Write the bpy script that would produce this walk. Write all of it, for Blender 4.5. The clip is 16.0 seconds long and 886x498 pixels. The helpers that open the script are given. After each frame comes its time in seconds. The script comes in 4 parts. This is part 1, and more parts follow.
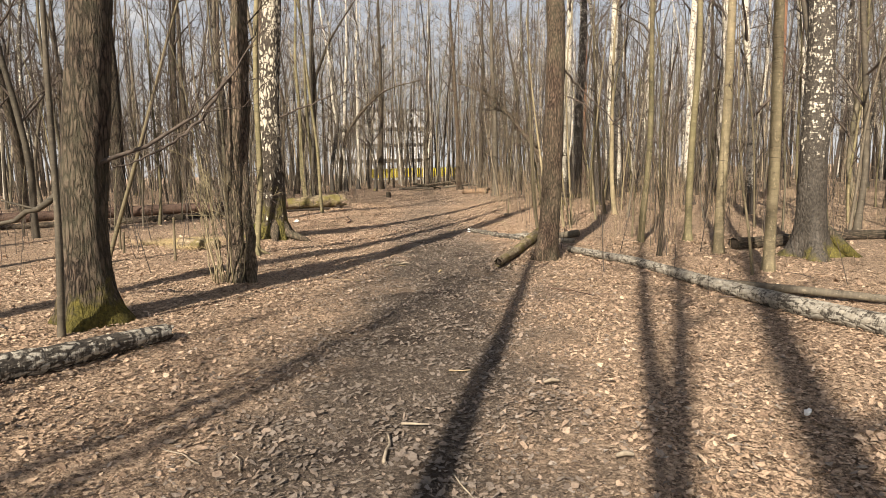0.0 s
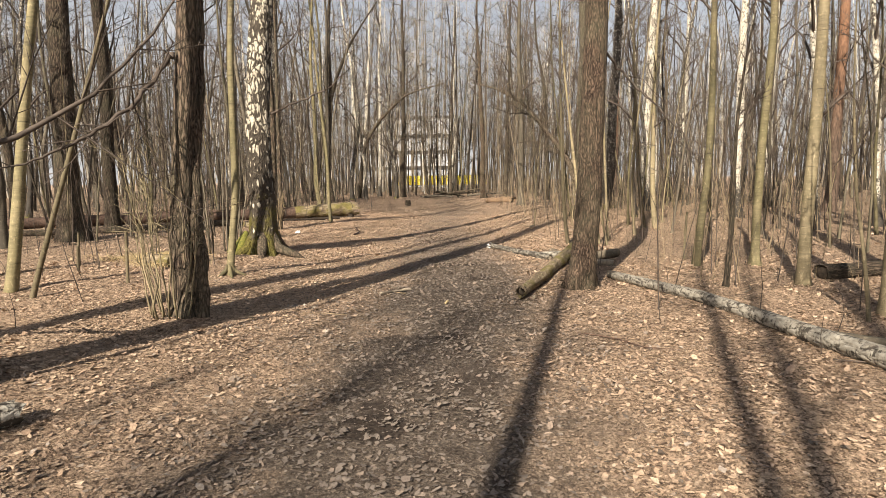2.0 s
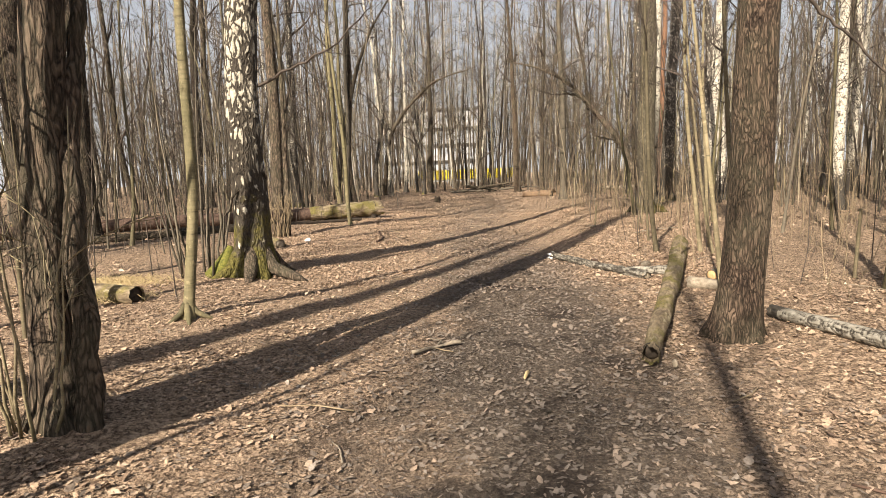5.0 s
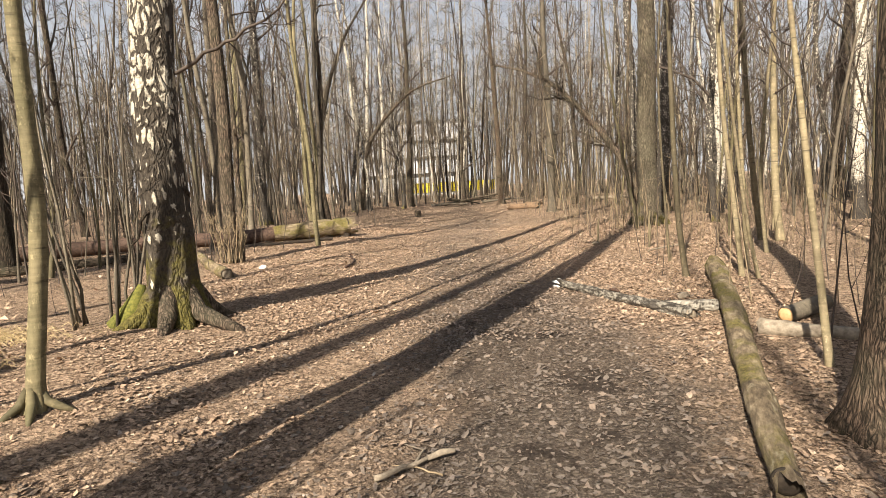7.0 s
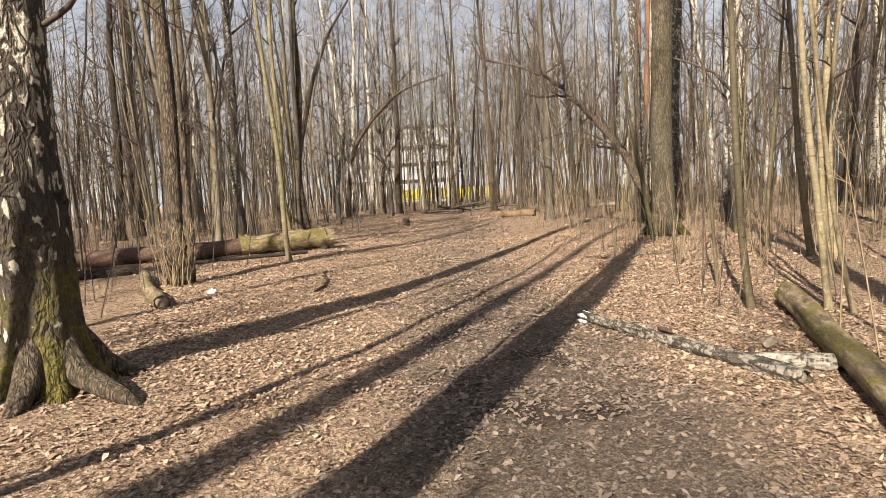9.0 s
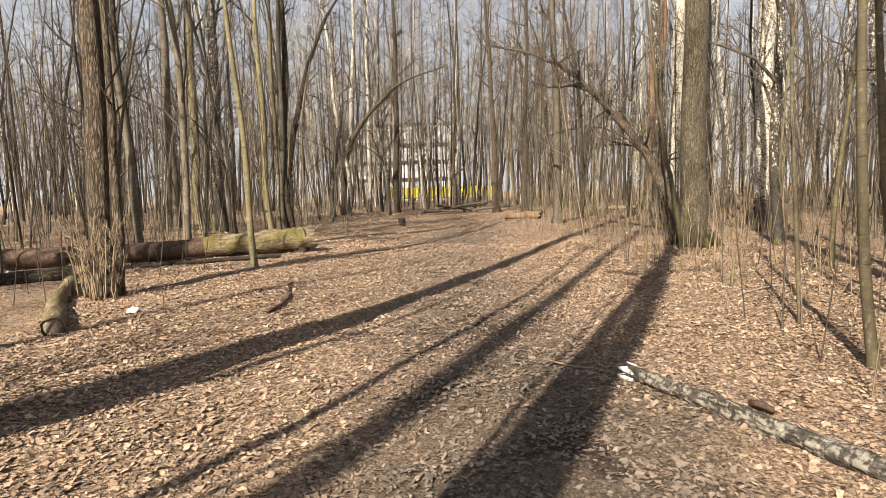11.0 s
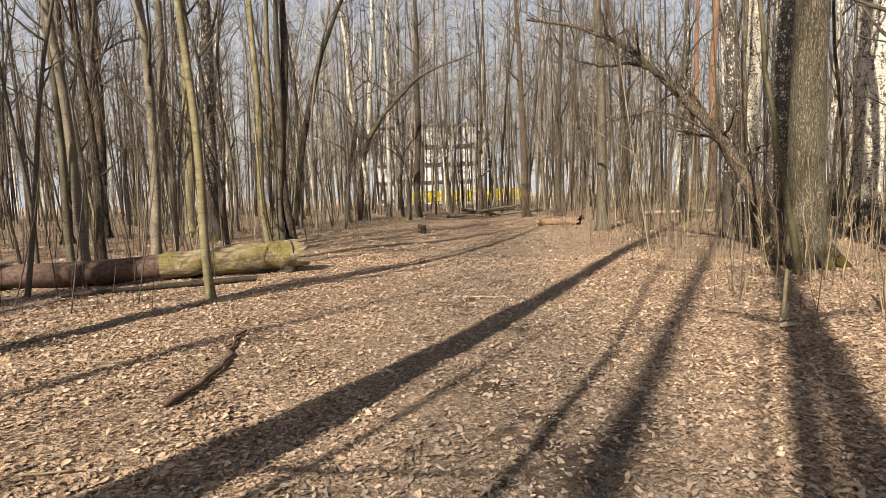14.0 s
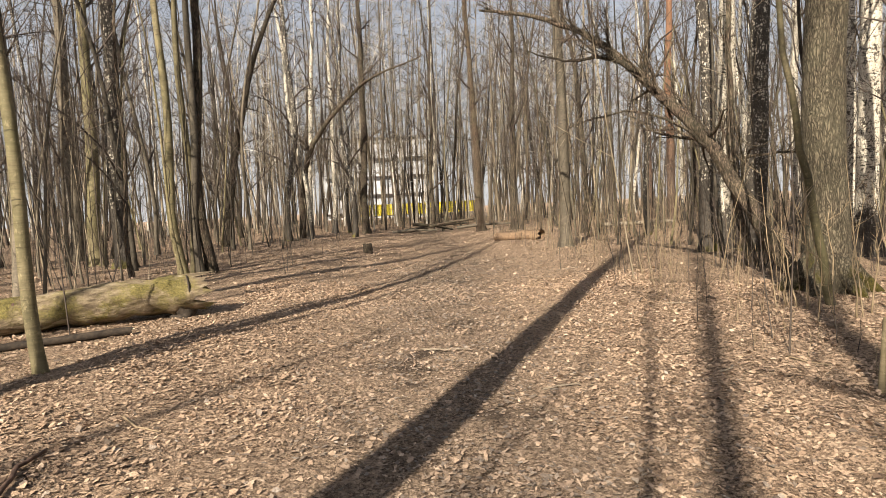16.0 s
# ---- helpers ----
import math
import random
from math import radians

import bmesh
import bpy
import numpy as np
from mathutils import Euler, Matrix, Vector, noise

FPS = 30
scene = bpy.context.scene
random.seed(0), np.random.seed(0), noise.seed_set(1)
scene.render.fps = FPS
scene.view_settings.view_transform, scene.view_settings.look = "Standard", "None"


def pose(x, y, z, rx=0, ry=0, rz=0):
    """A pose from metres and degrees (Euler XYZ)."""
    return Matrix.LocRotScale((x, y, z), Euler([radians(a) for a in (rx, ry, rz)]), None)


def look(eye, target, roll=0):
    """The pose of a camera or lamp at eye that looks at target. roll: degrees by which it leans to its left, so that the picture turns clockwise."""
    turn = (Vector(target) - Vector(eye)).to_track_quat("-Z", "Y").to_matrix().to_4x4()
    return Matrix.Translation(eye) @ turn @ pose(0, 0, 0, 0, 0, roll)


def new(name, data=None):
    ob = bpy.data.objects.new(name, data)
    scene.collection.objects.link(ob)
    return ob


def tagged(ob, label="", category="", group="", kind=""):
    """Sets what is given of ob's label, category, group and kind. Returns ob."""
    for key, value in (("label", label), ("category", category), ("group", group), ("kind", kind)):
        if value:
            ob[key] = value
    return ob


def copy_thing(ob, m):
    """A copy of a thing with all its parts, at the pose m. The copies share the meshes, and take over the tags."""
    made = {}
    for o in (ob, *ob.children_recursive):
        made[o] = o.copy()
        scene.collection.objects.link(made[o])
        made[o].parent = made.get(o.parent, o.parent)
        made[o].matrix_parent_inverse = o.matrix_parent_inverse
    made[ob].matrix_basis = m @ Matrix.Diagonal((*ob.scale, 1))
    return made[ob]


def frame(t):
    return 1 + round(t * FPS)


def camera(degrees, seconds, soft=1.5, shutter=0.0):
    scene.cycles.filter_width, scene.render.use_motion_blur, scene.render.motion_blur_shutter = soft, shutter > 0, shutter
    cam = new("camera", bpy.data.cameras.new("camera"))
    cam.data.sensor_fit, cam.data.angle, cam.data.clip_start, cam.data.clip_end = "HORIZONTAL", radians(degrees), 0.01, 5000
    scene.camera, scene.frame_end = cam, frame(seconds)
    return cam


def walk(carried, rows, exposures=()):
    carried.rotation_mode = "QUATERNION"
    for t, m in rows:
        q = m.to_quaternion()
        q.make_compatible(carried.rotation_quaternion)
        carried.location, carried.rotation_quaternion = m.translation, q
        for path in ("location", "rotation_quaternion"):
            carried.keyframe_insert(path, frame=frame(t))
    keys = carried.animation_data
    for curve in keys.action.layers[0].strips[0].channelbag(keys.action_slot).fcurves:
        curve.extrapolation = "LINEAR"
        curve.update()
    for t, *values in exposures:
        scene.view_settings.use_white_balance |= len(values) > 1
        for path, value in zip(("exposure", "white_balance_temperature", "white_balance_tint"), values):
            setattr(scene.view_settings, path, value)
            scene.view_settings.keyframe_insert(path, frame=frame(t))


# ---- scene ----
cam = camera(76.1, 16.0, soft=0.9)
METRES, EYE, TILT, LEAN, TURN = 15.3, 1.5, 0.0, 0.0, 0.0
ROWS = [
    (0.0, 0.0, 0.0, 0.0, -0.17, -7.8, 1.21),
    (0.5, 0.0079, 0.0274, 0.0008, -0.06, -7.38, 1.0),
    (1.0, 0.013, 0.0581, -0.0015, 0.5, -7.06, 0.69),
    (1.5, 0.0149, 0.0877, -0.0019, 1.39, -6.92, 0.58),
    (2.0, 0.0145, 0.1192, -0.0017, 2.5, -6.98, 0.77),
    (2.5, 0.0093, 0.1491, -0.0038, 3.57, -7.18, 1.1),
    (3.0, 0.0027, 0.1803, -0.003, 4.46, -7.55, 1.45),
    (3.5, -0.0011, 0.2149, -0.0026, 5.08, -7.98, 1.83),
    (6.0, -0.024, 0.3691, -0.0051, 4.54, -6.81, 2.58),
    (6.5, -0.0246, 0.4015, -0.0049, 3.81, -6.5, 2.84),
    (7.0, -0.0263, 0.4288, -0.0055, 3.14, -6.25, 3.06),
    (7.5, -0.0299, 0.4587, -0.0023, 2.62, -5.98, 3.19),
    (8.0, -0.0302, 0.4879, -0.0044, 2.27, -5.8, 3.32),
    (8.5, -0.0315, 0.518, -0.0054, 2.1, -5.71, 3.33),
    (9.0, -0.0347, 0.549, -0.0063, 2.07, -5.65, 3.04),
    (11.5, -0.0314, 0.7008, -0.0086, 2.59, -5.77, 1.33),
    (12.0, -0.0349, 0.7312, -0.0092, 3.08, -6.09, 0.99),
    (12.5, -0.0366, 0.7621, -0.0099, 3.82, -6.15, 0.8),
    (13.0, -0.0371, 0.7967, -0.0097, 4.69, -5.96, 0.95),
    (13.5, -0.0413, 0.8302, -0.0084, 5.08, -5.63, 1.24),
    (14.0, -0.0424, 0.8593, -0.0086, 4.73, -5.33, 1.78),
    (14.5, -0.0409, 0.8907, -0.0061, 3.63, -5.16, 2.47),
    (15.0, -0.0432, 0.9256, -0.0068, 2.19, -5.0, 2.91),
    (15.5, -0.0443, 0.9612, -0.0075, 0.72, -4.71, 2.98),
    (16.0, -0.0441, 0.9934, -0.0049, -0.11, -4.24, 2.78),
]
walk(cam, [(t, pose(0, 0, EYE, TILT, LEAN, TURN) @ pose(METRES * x, METRES * y, METRES * z, 90 + pitch, roll, yaw)) for t, x, y, z, yaw, pitch, roll in ROWS],
     exposures=[(0.0, 1.18), (8.0, 1.29), (16.0, 1.19)])

# ---- daylight ----
SUN_HEIGHT = 36.0          # degrees above the horizon
SHADE_WAY = 23.0           # degrees to the right of +y into which the shadows fall
world = bpy.data.worlds.new("sky")
scene.world = world
world.use_nodes = True
sky_node = world.node_tree.nodes.new("ShaderNodeTexSky")
sky_node.sky_type = "NISHITA"
sky_node.sun_disc = False
sky_node.sun_elevation = radians(SUN_HEIGHT)
sky_node.sun_rotation = radians(180 + SHADE_WAY)
sky_node.air_density, sky_node.dust_density, sky_node.ozone_density = 1.0, 2.5, 1.0
background = world.node_tree.nodes["Background"]
background.inputs["Strength"].default_value = 0.05
# broken white cloud on a flat layer, thickening with haze towards the horizon
def cloudy_sky(tree):
    def op(kind, a, b=0.0, c=None):
        n = tree.nodes.new("ShaderNodeMath")
        n.operation, n.use_clamp = kind, c == "clamp"
        for sock, v in zip(n.inputs, (a, b)):
            if isinstance(v, (int, float)):
                sock.default_value = v
            else:
                tree.links.new(v, sock)
        return n.outputs[0]

    way = tree.nodes.new("ShaderNodeTexCoord")
    axes = tree.nodes.new("ShaderNodeSeparateXYZ")
    tree.links.new(way.outputs["Generated"], axes.inputs[0])
    up = op("MAXIMUM", axes.outputs[2], 0.0)
    layer = tree.nodes.new("ShaderNodeCombineXYZ")
    for k in (0, 1):
        tree.links.new(op("DIVIDE", axes.outputs[k], op("ADD", up, 0.14)), layer.inputs[k])
    puffs = tree.nodes.new("ShaderNodeTexNoise")
    puffs.inputs["Scale"].default_value, puffs.inputs["Detail"].default_value, puffs.inputs["Roughness"].default_value = 1.1, 6.0, 0.58
    tree.links.new(layer.outputs[0], puffs.inputs["Vector"])
    cover = op("MULTIPLY", op("SUBTRACT", puffs.outputs["Fac"], 0.46), 5.0, "clamp")
    haze = op("SUBTRACT", 1.0, op("MULTIPLY", up, 1.5), "clamp")
    veil = tree.nodes.new("ShaderNodeMix")
    veil.data_type = "RGBA"
    veil.inputs[7].default_value = (6.6, 6.55, 6.55, 1)
    for a, b in ((op("MAXIMUM", cover, haze), veil.inputs[0]), (sky_node.outputs[0], veil.inputs[6]), (veil.outputs[2], background.inputs["Color"])):
        tree.links.new(a, b)


cloudy_sky(world.node_tree)
sun_data = bpy.data.lights.new("sun", "SUN")
sun_data.energy, sun_data.angle, sun_data.color = 5.0, radians(0.53), (1.0, 0.88, 0.72)
sun = new("sun", sun_data)
_a, _e = radians(SHADE_WAY), radians(SUN_HEIGHT)
SHADE = Vector((math.sin(_a) * math.cos(_e), math.cos(_a) * math.cos(_e), -math.sin(_e)))
sun.matrix_world = look(-SHADE * 60, (0, 0, 0))


# ---- materials ----
class Mat:
    """A small builder for node materials."""

    def __init__(self, name, rough=0.85, spec=0.3):
        self.m = bpy.data.materials.new(name)
        self.m.use_nodes = True
        self.t = self.m.node_tree
        self.b = self.t.nodes["Principled BSDF"]
        self.b.inputs["Roughness"].default_value = rough
        self.b.inputs["Specular IOR Level"].default_value = spec

    def node(self, kind, **kw):
        n = self.t.nodes.new(kind)
        for k, v in kw.items():
            n.inputs[k.replace("_", " ")].default_value = v
        return n

    def link(self, a, b):
        self.t.links.new(a, b)

    def coords(self, scale=(1, 1, 1), world_space=False):
        if world_space:
            src = self.t.nodes.new("ShaderNodeNewGeometry").outputs["Position"]
        else:
            src = self.t.nodes.new("ShaderNodeTexCoord").outputs["Object"]
        mp = self.t.nodes.new("ShaderNodeMapping")
        mp.inputs["Scale"].default_value = scale
        self.link(src, mp.inputs["Vector"])
        return mp.outputs[0]

    def warp(self, vec, scale, amount):
        n = self.node("ShaderNodeTexNoise", Scale=scale, Detail=3.0)
        self.link(vec, n.inputs["Vector"])
        off = self.t.nodes.new("ShaderNodeVectorMath")
        off.operation = "MULTIPLY_ADD"
        off.inputs[1].default_value = (amount, amount, amount)
        self.link(n.outputs["Color"], off.inputs[0])
        self.link(vec, off.inputs[2])
        return off.outputs[0]

    def noise(self, vec, scale, detail=4, rough=0.6):
        n = self.node("ShaderNodeTexNoise", Scale=scale, Detail=detail, Roughness=rough)
        self.link(vec, n.inputs["Vector"])
        return n.outputs["Fac"]

    def voronoi(self, vec, scale, feature="F1", out="Distance", rand=1.0):
        n = self.node("ShaderNodeTexVoronoi", Scale=scale, Randomness=rand)
        n.feature = feature
        self.link(vec, n.inputs["Vector"])
        return n.outputs[out]

    def ramp(self, fac, *stops):
        n = self.t.nodes.new("ShaderNodeValToRGB")
        e = n.color_ramp.elements
        while len(e) < len(stops):
            e.new(0.5)
        for el, (p, c) in zip(e, stops):
            el.position = p
            el.color = (*c, 1) if len(c) == 3 else c
        self.link(fac, n.inputs[0])
        return n.outputs[0]

    def span(self, fac, lo, hi, a=0.0, b=1.0):
        n = self.t.nodes.new("ShaderNodeMapRange")
        for k, v in zip((1, 2, 3, 4), (lo, hi, a, b)):
            n.inputs[k].default_value = v
        self.link(fac, n.inputs[0])
        return n.outputs[0]

    def mix(self, fac, a, b, blend="MIX"):
        n = self.t.nodes.new("ShaderNodeMix")
        n.data_type, n.blend_type = "RGBA", blend
        for sock, v in ((n.inputs[0], fac), (n.inputs[6], a), (n.inputs[7], b)):
            if isinstance(v, tuple):
                sock.default_value = (*v, 1)
            elif isinstance(v, (int, float)):
                sock.default_value = v
            else:
                self.link(v, sock)
        return n.outputs[2]

    def math(self, op, a, b=0.0):
        n = self.t.nodes.new("ShaderNodeMath")
        n.operation = op
        for sock, v in zip(n.inputs, (a, b)):
            if isinstance(v, (int, float)):
                sock.default_value = v
            else:
                self.link(v, sock)
        return n.outputs[0]

    def axis(self, vec, k):
        n = self.t.nodes.new("ShaderNodeSeparateXYZ")
        self.link(vec, n.inputs[0])
        return n.outputs[k]

    def chance(self):
        return self.t.nodes.new("ShaderNodeObjectInfo").outputs["Random"]

    def vary(self, colour, fac, lo, hi):
        return self.mix(1.0, colour, self.ramp(fac, (0.0, (lo, lo, lo)), (0.6, (0.5 * (lo + hi),) * 3), (1.0, (hi, hi, hi))), "MULTIPLY")

    def island(self):
        return self.t.nodes.new("ShaderNodeNewGeometry").outputs["Random Per Island"]

    def done(self, colour, height=None, strength=0.5, distance=0.02):
        self.link(colour, self.b.inputs["Base Color"])
        if height is not None:
            bump = self.node("ShaderNodeBump", Strength=strength, Distance=distance)
            self.link(height, bump.inputs["Height"])
            self.link(bump.outputs[0], self.b.inputs["Normal"])
        return self.m


def moss_over(k, v, colour, top, amount=0.5):
    """Moss that thins out up to a height above the root."""
    z = k.axis(k.coords(), 2)
    reach = k.span(z, 0.0, top, 1.0, 0.0)
    fine = k.noise(v, 3.2, 5)
    mask = k.span(k.math("ADD", k.math("MULTIPLY", reach, 0.5), fine), 1.08 - amount * 0.4, 1.22 - amount * 0.4)
    green = k.ramp(k.noise(v, 30, 5, 0.7), (0.3, (0.030, 0.029, 0.009)), (0.7, (0.165, 0.140, 0.034)))
    return k.mix(mask, colour, green)


def bark_fissured(name, dark, light, moss=0.0, top=0.9, varied=False, plates=28):
    k = Mat(name, 0.9, 0.2)
    v = k.coords((1, 1, 0.22))
    wob = k.coords()
    edge = k.voronoi(k.warp(k.warp(v, 6, 0.12), 30, 0.05), plates, "DISTANCE_TO_EDGE")
    fine = k.noise(v, 60, 6, 0.7)
    large = k.noise(wob, 2.5, 3)
    grain = k.noise(k.warp(k.coords((1, 1, 0.10)), 5, 0.06), 34, 7, 0.72)
    h = k.math("ADD", k.math("MULTIPLY", k.span(edge, 0.0, 0.28), 0.6), k.math("ADD", k.math("MULTIPLY", k.span(grain, 0.3, 0.7), 0.6), k.math("MULTIPLY", fine, 0.5)))
    c = k.ramp(k.math("MULTIPLY", h, 0.66), (0.30, dark), (0.52, tuple((a + b) / 2 for a, b in zip(dark, light))), (0.78, tuple(1.3 * b for b in light)))
    c = k.mix(k.span(large, 0.35, 0.7, 0, 0.35), c, (0.16, 0.155, 0.10))
    if varied:
        c = k.vary(c, k.chance(), 0.55, 1.4)
    if moss:
        c = moss_over(k, wob, c, top, moss)
    return k.done(c, h, 1.0, 0.03)


def bark_smooth(name, low, high, tint, varied=True):
    k = Mat(name, 0.75, 0.3)
    v = k.coords((1, 1, 0.35))
    ring = k.coords((0.4, 0.4, 3.0))
    n1 = k.noise(v, 7, 5)
    n2 = k.noise(ring, 14, 4)
    f = k.math("ADD", k.math("MULTIPLY", n1, 0.65), k.math("MULTIPLY", n2, 0.35))
    c = k.ramp(f, (0.32, low), (0.66, high))
    c = k.mix(k.span(k.noise(k.coords(), 1.7, 3), 0.4, 0.7, 0, 0.6), c, tint)
    lichen = k.span(k.noise(k.coords((1, 1, 0.6)), 26, 5, 0.7), 0.56, 0.66, 0.0, 0.7)
    c = k.mix(lichen, c, tuple(min(0.6, 1.35 * a) for a in high))
    c = k.mix(k.span(k.noise(ring, 8, 4, 0.7), 0.60, 0.70, 0.0, 0.75), c, tuple(0.5 * a for a in low))
    if varied:
        c = k.vary(c, k.chance(), 0.45, 1.35)
    return k.done(c, k.math("ADD", k.noise(v, 50, 4), n2), 0.45, 0.008)


def bark_birch(name, dark_share=0.5, moss=0.0, top=1.6, black_foot=1.2, dull=1.0):
    k = Mat(name, 0.7, 0.3)
    v = k.coords((1, 1, 0.5))
    w = k.coords()
    bands = k.noise(k.coords((1, 1, 5.0)), 9, 5, 0.65)
    cells = k.voronoi(k.warp(v, 14, 0.09), 17, "DISTANCE_TO_EDGE")
    large = k.noise(v, 9.0, 8, 0.78)
    z = k.axis(w, 2)
    foot = k.span(z, 0.1, black_foot, 0.26, 0.0)
    white = k.ramp(k.noise(w, 24, 4), (0.3, tuple(dull * q for q in (0.36, 0.32, 0.25))), (0.7, tuple(dull * q for q in (0.66, 0.62, 0.53))))
    black = k.ramp(k.noise(v, 45, 4), (0.3, (0.018, 0.016, 0.013)), (0.75, (0.085, 0.072, 0.058)))
    s = k.math("ADD", k.math("MULTIPLY", large, 0.6), k.math("MULTIPLY", bands, 0.4))
    s = k.math("ADD", s, foot)
    s = k.math("SUBTRACT", s, k.math("MULTIPLY", k.span(cells, 0.0, 0.3), 0.11))
    mask = k.span(s, 0.58 - dark_share * 0.30, 0.65 - dark_share * 0.30)
    c = k.mix(mask, white, black)
    if moss:
        c = moss_over(k, w, c, top, moss)
    return k.done(c, k.math("ADD", k.span(cells, 0, 0.3), k.math("MULTIPLY", bands, 0.5)), 0.6, 0.015)


def twig_material(name, a, b):
    k = Mat(name, 0.8, 0.2)
    c = k.ramp(k.noise(k.coords(), 9, 3), (0.3, a), (0.7, b))
    c = k.mix(k.math("MULTIPLY", k.chance(), 0.5), c, tuple(0.5 * x for x in b))
    return k.done(c)


M_DARK = bark_fissured("dark_bark", (0.012, 0.009, 0.0075), (0.112, 0.083, 0.062), varied=True)
M_DARK_MOSSY = bark_fissured("dark_bark_with_moss", (0.008, 0.006, 0.005), (0.095, 0.071, 0.054), 0.66, 1.0, plates=22)
M_BROWN = bark_fissured("brown_bark", (0.014, 0.010, 0.008), (0.16, 0.118, 0.088))
M_REDROOT = bark_fissured("reddish_brown_bark", (0.018, 0.012, 0.009), (0.135, 0.094, 0.068), plates=42)
M_OLIVE = bark_smooth("olive_bark", (0.055, 0.047, 0.027), (0.225, 0.19, 0.108), (0.11, 0.105, 0.045))
M_OLIVE_DARK = bark_smooth("dull_olive_bark", (0.032, 0.027, 0.020), (0.145, 0.125, 0.085), (0.085, 0.080, 0.042), True)
M_GREY = bark_smooth("grey_bark", (0.042, 0.035, 0.027), (0.17, 0.144, 0.106), (0.092, 0.080, 0.054))
M_TAN = bark_smooth("tan_sapling_bark", (0.075, 0.060, 0.037), (0.29, 0.24, 0.150), (0.15, 0.132, 0.070))
M_GREYROUGH = bark_fissured("stout_grey_bark", (0.030, 0.024, 0.018), (0.165, 0.138, 0.098), 0.30, 3.0, plates=44)


def pine_bark():
    k = Mat("pine_bark", 0.85, 0.2)
    v = k.coords((1, 1, 0.3))
    n = k.noise(v, 20, 6, 0.7)
    top = k.ramp(n, (0.3, (0.11, 0.060, 0.038)), (0.7, (0.26, 0.145, 0.088)))
    foot = k.ramp(n, (0.3, (0.03, 0.022, 0.017)), (0.7, (0.17, 0.12, 0.09)))
    z = k.math("ADD", k.axis(k.coords(), 2), k.math("MULTIPLY", n, 2.0))
    return k.done(k.mix(k.span(z, 3.5, 7.5), foot, top), n, 0.8, 0.02)


M_PINE = pine_bark()
M_BIRCH = bark_birch("birch_bark", 0.42)
M_BIRCH_LOG = bark_birch("fallen_birch_bark", 0.45, 0.0, 1.0, 0.12, 0.50)
M_BRANCH_BIRCH = bark_birch("broken_branch_bark", 0.58, 0.0, 1.0, 0.12, 0.40)
M_LOG_PALE = bark_birch("peeling_log_bark", 0.62, 0.0, 1.0, 0.12, 0.75)


def mossy_log():
    k = Mat("mossy_log_bark", 0.92, 0.2)
    v, w = k.coords((1, 1, 0.3)), k.coords()
    base = k.ramp(k.noise(v, 16, 7, 0.7), (0.30, (0.05, 0.038, 0.027)), (0.48, (0.165, 0.128, 0.084)), (0.7, (0.37, 0.305, 0.205)))
    moss = k.ramp(k.noise(w, 45, 5, 0.7), (0.3, (0.05, 0.046, 0.015)), (0.7, (0.23, 0.195, 0.058)))
    c = k.mix(k.span(k.noise(w, 2.4, 6, 0.65), 0.45, 0.58, 0.0, 0.85), base, moss)
    c = k.mix(k.span(k.noise(k.coords((1, 1, 0.5)), 9, 4, 0.6), 0.63, 0.70, 0.0, 0.6), c, (0.40, 0.36, 0.25))
    return k.done(c, k.math("ADD", k.noise(v, 22, 6, 0.7), k.noise(w, 7, 3)), 1.0, 0.03)


M_LOG_MOSSY = mossy_log()


def bark_old_birch():
    """Upright white plates that shrink towards a black, mossy foot."""
    k = Mat("old_birch_bark_with_moss", 0.75, 0.25)
    w = k.coords()
    v = k.warp(k.warp(k.coords((1, 1, 0.42)), 5, 0.14), 26, 0.07)
    edge = k.voronoi(v, 12.5, "DISTANCE_TO_EDGE")
    pick = k.axis(k.voronoi(v, 12.5, "F1", "Color"), 0)
    z = k.axis(w, 2)
    need = k.math("ADD", k.span(z, 0.7, 2.3, 0.30, 0.05), k.span(k.noise(w, 3.0, 4), 0.3, 0.7, -0.12, 0.16))
    need = k.math("ADD", need, k.math("MULTIPLY", pick, 0.10))
    plate = k.math("MULTIPLY", k.math("SUBTRACT", edge, need), 14.0)
    plate = k.span(plate, 0.0, 1.0)
    white = k.ramp(k.noise(k.coords((1, 1, 3.0)), 22, 5, 0.7), (0.3, (0.20, 0.17, 0.125)), (0.48, (0.44, 0.40, 0.32)), (0.72, (0.64, 0.60, 0.51)))
    black = k.ramp(k.noise(v, 40, 5, 0.7), (0.3, (0.012, 0.010, 0.008)), (0.75, (0.10, 0.082, 0.062)))
    c = moss_over(k, w, k.mix(plate, black, white), 1.75, 0.80)
    return k.done(c, k.math("ADD", k.span(edge, 0, 0.3), k.math("MULTIPLY", k.noise(v, 34, 5, 0.7), 0.5)), 0.9, 0.03)


M_BIRCH_OLD = bark_old_birch()
M_BIRCH_DARK = bark_birch("dark_footed_birch_bark", 0.74, 0.5, 0.8, 1.9)


def far_bark(name, dark, mid, pale):
    k = Mat(name, 0.85, 0.2)
    c = k.ramp(k.island(), (0.0, dark), (0.55, mid), (1.0, pale))
    c = k.vary(c, k.noise(k.coords((1, 1, 0.2), True), 6, 4), 0.3, 1.6)
    return k.done(c)


